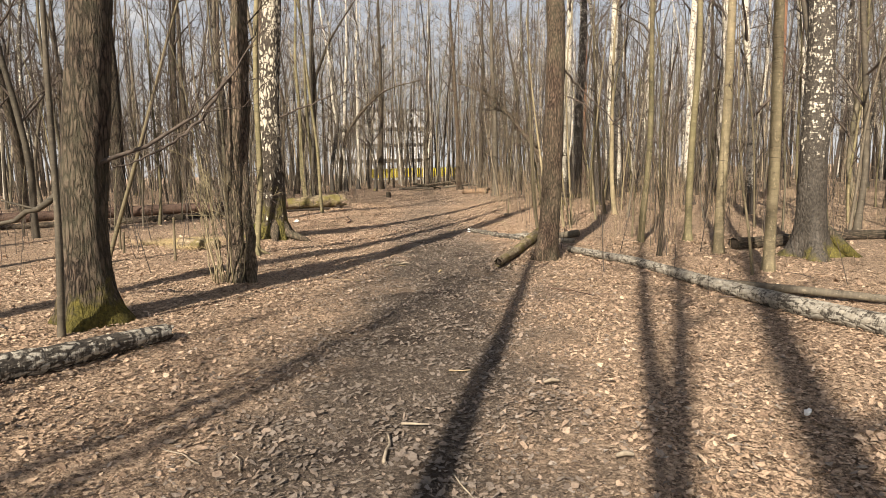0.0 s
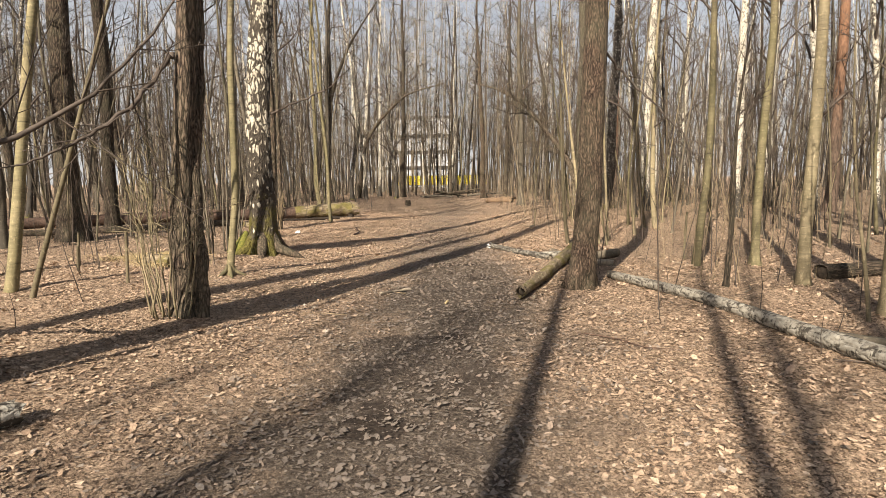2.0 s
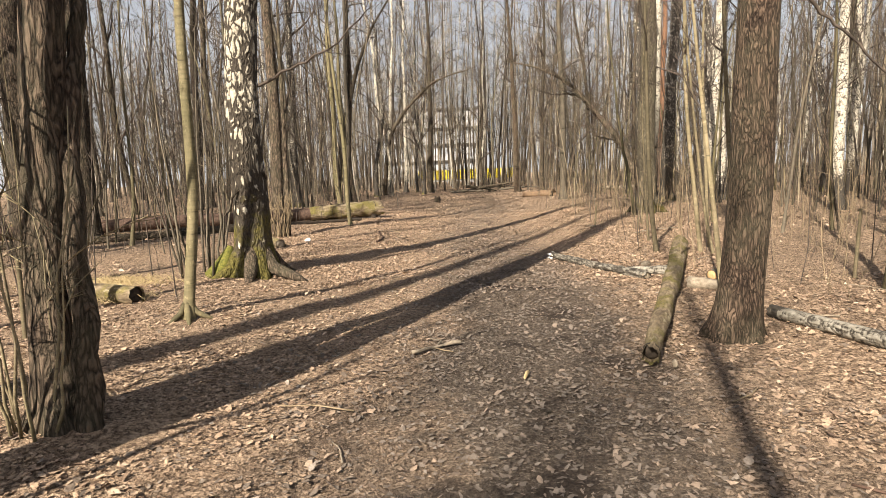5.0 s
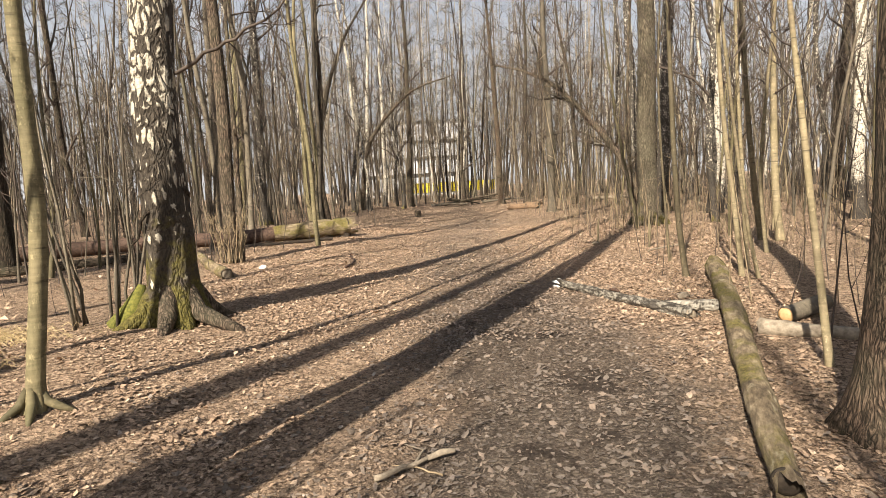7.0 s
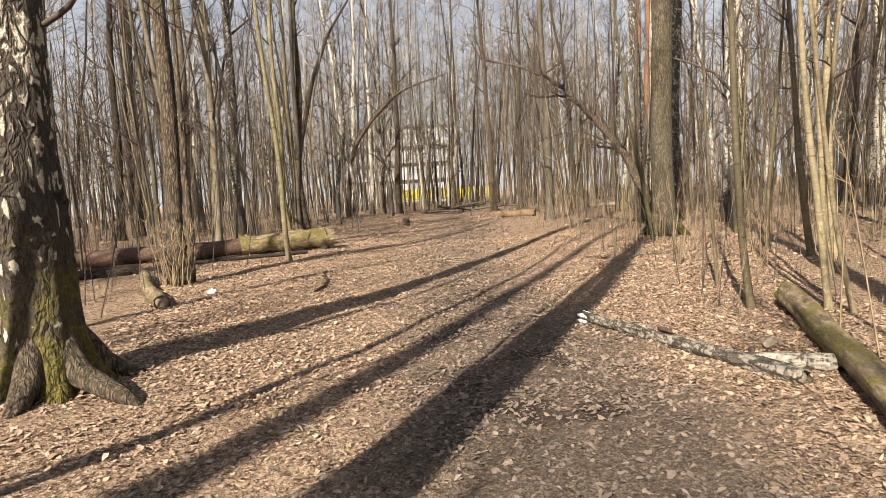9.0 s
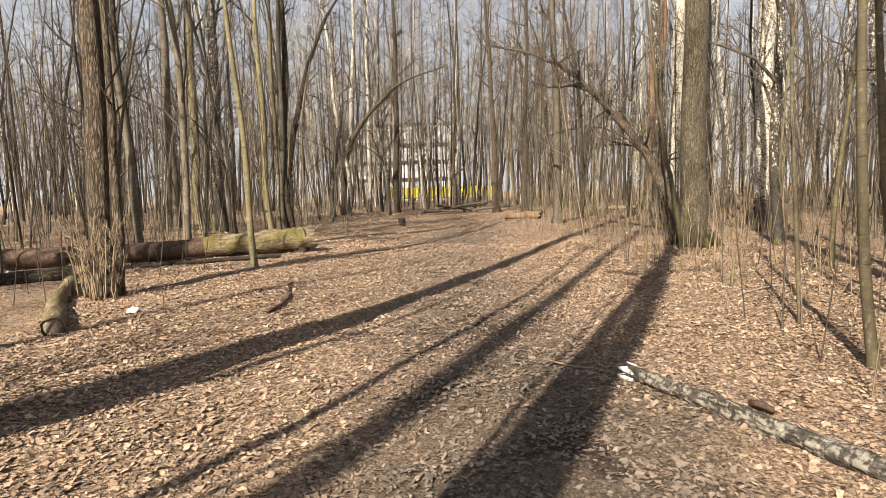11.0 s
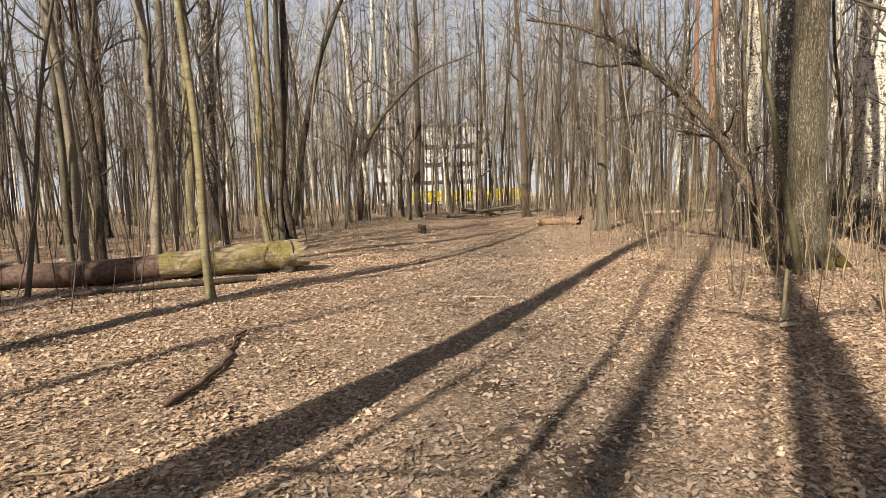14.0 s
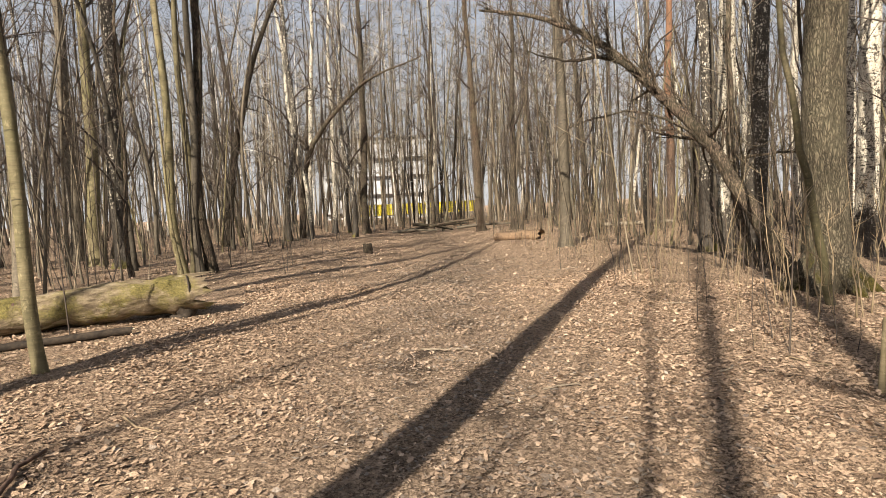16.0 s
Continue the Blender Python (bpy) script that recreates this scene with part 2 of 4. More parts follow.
M_FAR = far_bark("far_tree_bark", (0.022, 0.018, 0.015), (0.115, 0.094, 0.072), (0.36, 0.30, 0.21))
M_FAR_DARK = far_bark("far_dark_bark", (0.015, 0.012, 0.010), (0.062, 0.050, 0.041), (0.17, 0.135, 0.105))
M_FAR_PALE = far_bark("far_birch_bark", (0.14, 0.12, 0.10), (0.34, 0.31, 0.26), (0.68, 0.64, 0.56))
M_TWIG = twig_material("twig_bark", (0.030, 0.024, 0.020), (0.125, 0.100, 0.082))
M_TWIG_TAN = twig_material("tan_twig_bark", (0.17, 0.128, 0.080), (0.35, 0.275, 0.178))


def trodden_share(k, p):
    """How far the leaf cover is worn away by feet: a winding strip with a ragged edge."""
    x, y = k.axis(p, 0), k.axis(p, 1)
    swing = k.math("MULTIPLY", k.math("SINE", k.math("ADD", k.math("MULTIPLY", y, 0.30), -1.75)), 0.38)
    d = k.math("ABSOLUTE", k.math("SUBTRACT", k.math("ADD", k.math("ADD", x, 0.05), k.math("MULTIPLY", y, 0.02)), swing))
    ragged = k.math("ADD", k.math("MULTIPLY", k.noise(p, 0.9, 6, 0.68), 2.6), k.math("MULTIPLY", k.noise(p, 7, 4, 0.7), 0.9))
    worn = k.span(k.math("ADD", d, ragged), 2.3, 3.3, 1.0, 0.0)
    return k.math("MULTIPLY", worn, k.span(y, 10.0, 20.0, 1.0, 0.35)), d


def litter_material():
    k = Mat("leaf_litter_ground", 0.9, 0.15)
    p = k.coords((1, 1, 1), True)
    trod, d = trodden_share(k, p)
    warped = k.warp(k.warp(k.warp(p, 5, 0.10), 30, 0.05), 90, 0.02)
    cell = k.voronoi(warped, 34, "F1", "Color")
    pick = k.axis(cell, 0)
    rim = k.voronoi(warped, 34, "DISTANCE_TO_EDGE")
    small = k.voronoi(k.warp(warped, 60, 0.03), 75, "F1", "Color")
    leaf = k.ramp(k.math("ADD", k.math("MULTIPLY", pick, 0.6), k.math("MULTIPLY", k.axis(small, 1), 0.4)),
                  (0.12, (0.14, 0.095, 0.067)), (0.44, (0.48, 0.343, 0.235)), (0.82, (0.64, 0.478, 0.342)))
    # darkened cell rims paint the shade in gaps between leaves
    leaf = k.mix(k.math("MULTIPLY", k.span(rim, 0.0, 0.10, 0.65, 0.0), k.span(k.noise(p, 14, 4, 0.7), 0.42, 0.58)), leaf, (0.05, 0.031, 0.021))
    soil = k.ramp(k.noise(p, 26, 6, 0.7), (0.3, (0.055, 0.044, 0.036)), (0.72, (0.190, 0.155, 0.125)))
    crumbs = k.span(k.axis(small, 0), 0.62, 0.7)
    soil = k.mix(k.math("MULTIPLY", crumbs, 0.6), soil, (0.27, 0.218, 0.170))
    patch = k.noise(p, 0.55, 5, 0.6)
    bare = k.math("MAXIMUM", trod, k.span(patch, 0.54, 0.74, 0.0, 0.5))
    c = k.mix(bare, leaf, soil)
    damp = k.math("MULTIPLY", k.span(k.noise(p, 1.3, 4, 0.6), 0.54, 0.62), k.span(d, 0.3, 1.0, 0.75, 0.0))
    c = k.mix(damp, c, (0.040, 0.031, 0.026))
    # dark flecks: more crevice shade put into the litter colour
    c = k.mix(k.span(k.noise(k.warp(p, 12, 0.08), 34, 4, 0.65), 0.54, 0.63, 0.0, 0.7), c, (0.060, 0.041, 0.030))
    c = k.mix(k.span(k.noise(p, 110, 4, 0.7), 0.5, 0.7, 0.0, 0.35), c, (0.11, 0.072, 0.050))
    h = k.math("ADD", k.math("MULTIPLY", pick, 0.6), k.math("ADD", k.span(rim, 0, 0.12), k.noise(p, 60, 4)))
    return k.done(c, h, 1.0, 0.04)


def leaf_material(name, stops):
    k = Mat(name, 0.65, 0.3)
    c = k.ramp(k.island(), *stops)
    v = k.coords((1, 1, 1), True)
    c = k.mix(k.span(k.noise(v, 45, 5, 0.7), 0.40, 0.75, 0.0, 0.6), c, (0.12, 0.078, 0.050))
    trod, d = trodden_share(k, v)
    c = k.mix(k.math("MULTIPLY", trod, 0.78), c, (0.165, 0.139, 0.119))
    return k.done(c, k.noise(v, 55, 5, 0.75), 1.0, 0.016)


M_GROUND = litter_material()
M_LEAF = leaf_material("dry_leaf", ((0.0, (0.13, 0.086, 0.059)), (0.3, (0.41, 0.290, 0.200)), (0.85, (0.59, 0.430, 0.302)), (1.0, (0.70, 0.54, 0.40))))
M_CRUMB = leaf_material("trodden_leaf_bits", ((0.0, (0.11, 0.087, 0.068)), (0.5, (0.24, 0.190, 0.148)), (0.88, (0.36, 0.295, 0.235)), (1.0, (0.52, 0.45, 0.38))))


def plain(name, a, b, scale=6.0, rough=0.8):
    k = Mat(name, rough, 0.3)
    n = k.noise(k.coords(), scale, 5)
    return k.done(k.ramp(n, (0.3, a), (0.7, b)), n, 0.3, 0.01)


M_WOOD_END = plain("cut_wood", (0.42, 0.25, 0.11), (0.62, 0.42, 0.22), 30)
M_WOOD_DRY = plain("bare_grey_wood", (0.13, 0.105, 0.078), (0.34, 0.29, 0.22), 18)
M_WOOD_BROWN = plain("brown_bare_wood", (0.035, 0.022, 0.016), (0.12, 0.075, 0.055), 20)
M_WOOD_BARK = plain("flaking_brown_bark", (0.05, 0.035, 0.026), (0.34, 0.26, 0.19), 14)
M_WOOD_ORANGE = plain("orange_rotten_wood", (0.075, 0.050, 0.033), (0.27, 0.180, 0.110), 16)
M_WOOD_DARK = plain("rotten_dark_wood", (0.012, 0.010, 0.008), (0.06, 0.045, 0.032), 20)
M_MOSS = plain("moss_cushion", (0.05, 0.06, 0.012), (0.19, 0.18, 0.04), 40, 0.95)
M_DRYGRASS = plain("pale_dry_grass", (0.36, 0.27, 0.14), (0.56, 0.45, 0.25), 12)
M_YELLOW = plain("yellow_paint", (0.62, 0.50, 0.03), (0.72, 0.60, 0.06), 1.0, 0.6)
M_WALL = plain("pale_facade_panel", (0.38, 0.39, 0.41), (0.46, 0.47, 0.49), 0.6, 0.8)
M_WALL_GREY = plain("grey_facade_panel", (0.34, 0.35, 0.37), (0.43, 0.44, 0.46), 0.6, 0.8)
# glass lifted to pale grey to imitate haze over the distance
M_WINDOW = plain("hazed_window_glass", (0.24, 0.26, 0.29), (0.32, 0.34, 0.37), 0.5, 0.15)
M_ROOF = plain("bitumen_roof", (0.06, 0.06, 0.06), (0.11, 0.11, 0.11), 2.0)
M_PAPER = plain("white_paper", (0.70, 0.70, 0.68), (0.82, 0.82, 0.80), 9, 0.6)


# ---- mesh tools ----
class Shape:
    """Gathers tubes and sheets for one mesh."""

    def __init__(self):
        self.v, self.f = [], []

    def tube(self, path, radii, sides=6, cap=True, knots=None):
        """A tube along points; knots(angle, s) scales the radius."""
        path = [Vector(p) for p in path]
        start = len(self.v)
        n = len(path)
        side = None
        for i, p in enumerate(path):
            ahead = (path[min(i + 1, n - 1)] - path[max(i - 1, 0)]).normalized()
            if side is None:
                side = ahead.orthogonal().normalized()
            side = (side - ahead * side.dot(ahead)).normalized()
            other = ahead.cross(side)
            for j in range(sides):
                a = 2 * math.pi * j / sides
                r = radii[i] * (knots(a, i / (n - 1), p) if knots else 1.0)
                self.v.append(p + side * (math.cos(a) * r) + other * (math.sin(a) * r))
        for i in range(n - 1):
            for j in range(sides):
                a, b = start + i * sides + j, start + i * sides + (j + 1) % sides
                self.f.append((a, b, b + sides, a + sides))
        if cap and sides > 3:
            self.f.append(tuple(start + j for j in reversed(range(sides))))
            self.f.append(tuple(start + (n - 1) * sides + j for j in range(sides)))
        return self

    def spike(self, p, q, r):
        """A thin twig that ends in a point."""
        p, q = Vector(p), Vector(q)
        s = len(self.v)
        side = (q - p).orthogonal().normalized() * r
        other = (q - p).normalized().cross(side)
        self.v += [p + side, p - side * 0.5 + other * 0.87, p - side * 0.5 - other * 0.87, q]
        self.f += [(s, s + 1, s + 3), (s + 1, s + 2, s + 3), (s + 2, s, s + 3)]
        return self

    def box(self, x0, y0, z0, x1, y1, z1):
        s = len(self.v)
        self.v += [Vector((x, y, z)) for z in (z0, z1) for x, y in ((x0, y0), (x1, y0), (x1, y1), (x0, y1))]
        self.f += [tuple(s + i for i in q) for q in ((3, 2, 1, 0), (4, 5, 6, 7), (0, 1, 5, 4), (1, 2, 6, 5), (2, 3, 7, 6), (3, 0, 4, 7))]
        return self

    def mesh(self, name, material, smooth=True):
        me = bpy.data.meshes.new(name)
        me.from_pydata([tuple(p) for p in self.v], [], self.f)
        me.materials.append(material)
        if smooth:
            me.polygons.foreach_set("use_smooth", [True] * len(me.polygons))
        me.update()
        return me


def part(name, shape, material, parent, label="", smooth=True):
    ob = new(name, shape.mesh(name, material, smooth))
    ob.parent = parent
    return tagged(ob, label) if label else ob


def thing(name, x, y, z, label, category, group="", kind="", turn=0.0):
    ob = new(name)
    ob.matrix_basis = pose(x, y, z, 0, 0, turn)
    ob.empty_display_size = 0.1
    return tagged(ob, label, category, group, kind)


# ---- the lie of the land ----
def smooth_step(a, b, v):
    u = np.clip((np.asarray(v, float) - a) / (b - a), 0, 1)
    return u * u * (3 - 2 * u)


def path_mid(y):
    return -0.15 - 0.02 * y


def land(x, y):
    """Height of the ground: a shallow trodden hollow between slightly higher banks."""
    x, y = np.asarray(x, float), np.asarray(y, float)
    d = x - path_mid(y)
    rise = -0.07 + np.where(d < 0, 0.22, 0.13) * smooth_step(0.9, 3.6, abs(d))
    lumps = 0.018 * np.sin(2.1 * x + 0.7 * y) * np.sin(1.7 * y - 0.9 * x) + 0.010 * np.sin(5.3 * x + 1.3) * np.sin(4.7 * y)
    far = 0.10 * np.sin(0.21 * x + 1.0) * np.sin(0.17 * y) * smooth_step(5, 15, abs(d))
    return rise + lumps + far


def build_ground():
    near = np.arange(-30, 30.01, 0.4)
    xs = np.concatenate([[-1500, -500, -200, -100, -70, -50, -38], near, [38, 50, 70, 100, 200, 500, 1500]])
    ys = np.concatenate([[-1500, -500, -200, -100, -60, -40, -30, -20], np.arange(-14, 60.01, 0.3), [64, 70, 80, 95, 130, 200, 500, 1500]])
    gx, gy = np.meshgrid(xs, ys)
    gz = land(gx, gy) * np.where((abs(gx) > 100) | (abs(gy) > 140), 0, 1)
    fine = np.random.default_rng(4).normal(0, 0.006, gz.shape)
    gz = gz + fine * (abs(gx) < 30)
    pts = np.stack([gx, gy, gz], -1).reshape(-1, 3)
    w, h = len(xs), len(ys)
    i = (np.arange(h - 1)[:, None] * w + np.arange(w - 1)[None, :]).reshape(-1)
    quads = np.stack([i, i + 1, i + 1 + w, i + w], -1)
    me = bpy.data.meshes.new("ground")
    me.from_pydata(pts.tolist(), [], quads.tolist())
    me.polygons.foreach_set("use_smooth", [True] * len(me.polygons))
    me.materials.append(M_GROUND)
    tagged(new("ground", me), "forest floor of brown leaf litter with a trodden path", "ground", kind="structure")


build_ground()


def scatter_leaves(name, label, material, count, spread, size, lift, seed, bits=False):
    """Folded leaves strewn over the ground; spread(rng, n) gives their x and y."""
    rng = np.random.default_rng(seed)
    x, y = spread(rng, count)
    n = len(x)
    a = rng.uniform(0, 2 * np.pi, n)
    s = rng.uniform(*size, n)
    s = np.minimum(s * np.exp(rng.normal(0, 0.25, n)), size[1] * 1.1)
    wide = s * rng.uniform(0.3, 0.85, n)
    fold = rng.uniform(-0.35, 0.7, n) * wide
    curl = rng.uniform(-0.15, 0.4, n) * s
    tip = np.tan(rng.normal(0, 0.22, n))
    tilt = np.tan(rng.normal(0, 0.22, n))
    z0 = land(x, y) + rng.uniform(*lift, n)
    local = np.zeros((n, 6, 3))
    local[:, 0, 0], local[:, 0, 2] = -s, curl * 0.5
    local[:, 1, 0], local[:, 1, 1], local[:, 1, 2] = -0.25 * s, wide, fold
    local[:, 2, 0], local[:, 2, 1], local[:, 2, 2] = 0.45 * s, 0.75 * wide, fold * 0.8 + curl * 0.2
    local[:, 3, 0], local[:, 3, 2] = s, curl
    local[:, 4, 0], local[:, 4, 1], local[:, 4, 2] = 0.45 * s, -0.75 * wide, fold * 0.7 + curl * 0.2
    local[:, 5, 0], local[:, 5, 1], local[:, 5, 2] = -0.25 * s, -wide, fold * 0.9
    local[:, :, :2] += rng.normal(0, 0.15, (n, 6, 2)) * s[:, None, None]
    local[:, :, 2] += local[:, :, 0] * tip[:, None] + local[:, :, 1] * tilt[:, None]
    ca, sa = np.cos(a)[:, None], np.sin(a)[:, None]
    out = np.empty_like(local)
    out[:, :, 0] = local[:, :, 0] * ca - local[:, :, 1] * sa + x[:, None]
    out[:, :, 1] = local[:, :, 0] * sa + local[:, :, 1] * ca + y[:, None]
    low = local[:, :, 2].min(1, keepdims=True)
    out[:, :, 2] = local[:, :, 2] - low * 0.7 + z0[:, None]
    base = np.arange(n)[:, None] * 6
    quads = np.concatenate([base + np.array([[0, 5, 4, 3]]), base + np.array([[3, 2, 1, 0]])])
    if bits:
        out = out[:, [0, 5, 3, 2]]
        quads = np.arange(n)[:, None] * 4 + np.array([[0, 1, 2, 3]])
    me = bpy.data.meshes.new(name)
    me.vertices.add(n * (4 if bits else 6))
    me.vertices.foreach_set("co", np.ascontiguousarray(out).reshape(-1))
    me.loops.add(len(quads) * 4)
    me.loops.foreach_set("vertex_index", quads.reshape(-1).astype(np.int32))
    me.polygons.add(len(quads))
    me.polygons.foreach_set("loop_start", np.arange(len(quads), dtype=np.int32) * 4)
    me.update(calc_edges=True)
    me.validate()
    me.materials.append(material)
    tagged(new(name, me), label, "leaves", kind="stuff")


def near_banks(rng, n):
    y = 1.5 + 24.5 * rng.uniform(0, 1, n)
    x = path_mid(y) + rng.uniform(-1, 1, n) * np.minimum(6.5, 3.2 + 0.35 * (y % 12.0))
    d = abs(x - path_mid(y))
    clump = np.sin(2.3 * x + 1.1 * np.sin(1.9 * y)) * np.sin(2.0 * y + 1.3 * np.sin(1.6 * x))
    keep = rng.uniform(0, 1, n) < (0.20 + 0.35 * smooth_step(8, 18, y) + 0.55 * smooth_step(0.3, 1.9, d)) * (0.72 + 0.28 * clump)
    return x[keep], y[keep]


def far_banks(rng, n):
    y = rng.uniform(3, 48, n)
    x = path_mid(y) + rng.uniform(-14, 14, n)
    keep = (abs(x - path_mid(y)) > 5.0) | (y > 25)
    return x[keep], y[keep]


def trodden(rng, n):
    y = 1.0 + 30 * rng.uniform(0, 1, n) ** 1.2
    return path_mid(y) + rng.normal(0, 1.3, n), y


scatter_leaves("fallen_leaves", "dry tan and brown fallen leaves covering the forest floor", M_LEAF, 190000, near_banks, (0.013, 0.026), (-0.006, 0.010), 11)
scatter_leaves("leaf_fragments", "crumbled brown leaf fragments between whole leaves", M_LEAF, 240000, near_banks, (0.008, 0.019), (-0.003, 0.012), 14, True)
scatter_leaves("farther_fallen_leaves", "dry brown fallen leaves between the trees", M_LEAF, 28000, far_banks, (0.022, 0.042), (-0.004, 0.016), 12)
scatter_leaves("trodden_leaf_bits", "small crushed pale leaf bits on the dark trodden path", M_CRUMB, 30000, trodden, (0.010, 0.026), (-0.002, 0.008), 13)


# ---- trees ----
def stem_path(rng, h, lean, bend, n, wobble):
    """Points up a trunk: a steady lean (x, y per metre), a bend that grows with height, and a slow wander."""
    ph = rng.uniform(0, 6.28, 4)
    pts = []
    for i in range(n + 1):
        s = (i / n) ** 1.25
        z = h * s
        wx = wobble * (math.sin(1.1 * z + ph[0]) * 0.6 + math.sin(0.43 * z + ph[1])) * min(1, z / 1.2)
        wy = wobble * (math.sin(0.9 * z + ph[2]) * 0.6 + math.sin(0.37 * z + ph[3])) * min(1, z / 1.2)
        pts.append(Vector((lean[0] * z + bend[0] * z * z / h + wx, lean[1] * z + bend[1] * z * z / h + wy, z)))
    return pts


def along(pts, s):
    k = min(int(s * (len(pts) - 1)), len(pts) - 2)
    u = s * (len(pts) - 1) - k
    return pts[k].lerp(pts[k + 1], u)


def bough(shape, rng, start, way, length, r, level, sides=4, droop=0.0, forks=(5, 7)):
    """A branch that wanders and carries smaller ones; the last are fine pointed twigs."""
    if level >= 2:
        d = Vector(way).normalized() * length
        shape.spike(start, Vector(start) + d, max(0.0042, r))
        return
    n = (4, 2)[level]
    pts, p, d = [start], Vector(start), Vector(way).normalized()
    for i in range(n):
        d = (d + Vector(rng.normal(0, 0.24 + 0.06 * level, 3)) + Vector((0, 0, 0.10 - droop))).normalized()
        p = p + d * (length / n)
        pts.append(p.copy())
    shape.tube(pts, [max(0.004, r * (1 - 0.85 * i / n)) for i in range(n + 1)], (sides, 3)[level], cap=False)
    for i in range(forks[level]):
        s = rng.uniform(0.15, 0.98)
        q = along(pts, s)
        axis = (pts[-1] - pts[0]).normalized()
        off = Vector(rng.normal(0, 1, 3))
        off = (off - axis * off.dot(axis)).normalized()
        bough(shape, rng, q, axis * 0.75 + off * 0.8 + Vector((0, 0, 0.15)), length * rng.uniform(0.28, 0.55) * (1.2 - 0.5 * s), r * 0.42 * (1.1 - 0.6 * s), level + 1, sides, droop, forks)


def trunk_shape(rng, pts, r, h, sides, flare, lobes, rough):
    shape = Shape()
    ph = rng.uniform(0, 6.28)
    nz = Vector(rng.uniform(-50, 50, 3))
    radii = [r * (1 - 0.82 * min(1, p.z / h) ** 1.1) * (1 + flare * math.exp(-max(p.z, 0) / (0.9 * r + 0.03))) for p in pts]

    def knots(a, s, p):
        root = flare * math.exp(-max(p.z, 0) / (1.3 * r + 0.03))
        k = 1 + 0.35 * root * math.sin(lobes * a + ph) + rough * noise.noise(Vector((math.cos(a) * 2.2, math.sin(a) * 2.2, p.z * 1.6)) + nz)
        return k + 0.5 * rough * noise.noise(Vector((math.cos(a) * 7, math.sin(a) * 7, p.z * 2.5)) + nz)

    pts = [Vector((pts[0].x, pts[0].y, -0.12))] + pts[0:]
    pts[1] = Vector((pts[1].x, pts[1].y, 0.0))
    shape.tube(pts, [radii[0] * 1.02] + radii, sides, True, knots)
    return shape


def tree(name, x, y, h, r, bark, label, lean=(0.0, 0.0), bend=(0.0, 0.0), seed=1, first=0.35, limbs=13, reach=2.6, wobble=0.05,
         flare=0.5, lobes=5, rough=0.10, sides=14, rings=26, twig=None, category="tree", group="trees of the wood", forks=(5, 6)):
    rng = np.random.default_rng(seed)
    ob = thing(name, x, y, float(land(x, y)), label, category, group)
    pts = stem_path(rng, h, lean, bend, rings, wobble)
    part("trunk", trunk_shape(rng, pts, r, h, sides, flare, lobes, rough), bark, ob)
    crown = Shape()
    for i in range(limbs):
        s = (first + (0.97 - first) * (i + rng.uniform(0, 0.8)) / limbs)
        p = along(pts, min(0.99, s ** 0.8))
        a = rng.uniform(0, 6.28)
        up = rng.uniform(0.35, 1.1) + 0.8 * s
        here = r * (1 - 0.82 * min(1, p.z / h) ** 1.1)
        bough(crown, rng, p, (math.cos(a), math.sin(a), up), reach * rng.uniform(0.55, 1.1) * (1.25 - 0.75 * s), min(here * 0.5, 0.06), 0, forks=forks)
    if limbs:
        part("crown", crown, twig or M_TWIG, ob, "bare twiggy branches")
    return ob


def bare_limb(ob, points, r, material, label, sprigs=4, seed=1, sides=7):
    """A large limb under a tree, through points given from the tree's foot."""
    rng = np.random.default_rng(seed)
    fine = [Vector(points[0])]
    ctrl = [Vector(p) for p in points]
    for i in range(len(ctrl) - 1):
        p0, p1, p2, p3 = ctrl[max(i - 1, 0)], ctrl[i], ctrl[i + 1], ctrl[min(i + 2, len(ctrl) - 1)]
        for k in range(1, 6):
            u = k / 5
            q = 0.5 * ((2 * p1) + (p2 - p0) * u + (2 * p0 - 5 * p1 + 4 * p2 - p3) * u * u + (3 * p1 - p0 - 3 * p2 + p3) * u ** 3)
            fine.append(q + Vector(rng.normal(0, 0.012, 3)))
    shape = Shape()
    n = len(fine) - 1
    shape.tube(fine, [r * (1 - 0.85 * i / n) + 0.003 for i in range(n + 1)], sides)
    for i in range(sprigs):
        s = rng.uniform(0.25, 0.98)
        k = along(fine, s)
        d = along(fine, min(0.999, s + 0.05)) - k
        off = Vector(rng.normal(0, 1, 3)) + Vector((0, 0, 0.4))
        big = r > 0.1
        bough(shape, rng, k, d.normalized() * 0.7 + off.normalized() * 0.8, rng.uniform(0.5, 1.5) * (1.3 - s) * (1.5 if big else 1.0), r * 0.3 * (1.1 - s) + (0.007 if big else 0.004), 0 if big else 1, forks=(5, 7))
    return part("limb", shape, material, ob, label)


def suckers(ob, count, height, spread, seed, material, centre=(0, 0), r=0.013):
    rng = np.random.default_rng(seed)
    for i in range(count):
        a, d = rng.uniform(0, 6.28), spread * rng.uniform(0.5, 1.0)
        p = Vector((centre[0] + math.cos(a) * d, centre[1] + math.sin(a) * d, -0.05))
        h = height * rng.uniform(0.45, 1.0)
        pts, out = [], Vector((math.cos(a) * rng.uniform(0.0, 0.25), math.sin(a) * rng.uniform(0.0, 0.25), 1))
        for k in range(7):
            pts.append(p + out * (h * k / 6) + Vector((*rng.normal(0, 0.015, 2), 0)))
        s = Shape().tube(pts, [r * (1 - 0.75 * k / 6) for k in range(7)], 5)
        for k in range(2):
            bough(s, rng, along(pts, rng.uniform(0.5, 0.9)), (rng.normal(0, 0.5), rng.normal(0, 0.5), 1), h * 0.3, 0.005, 1)
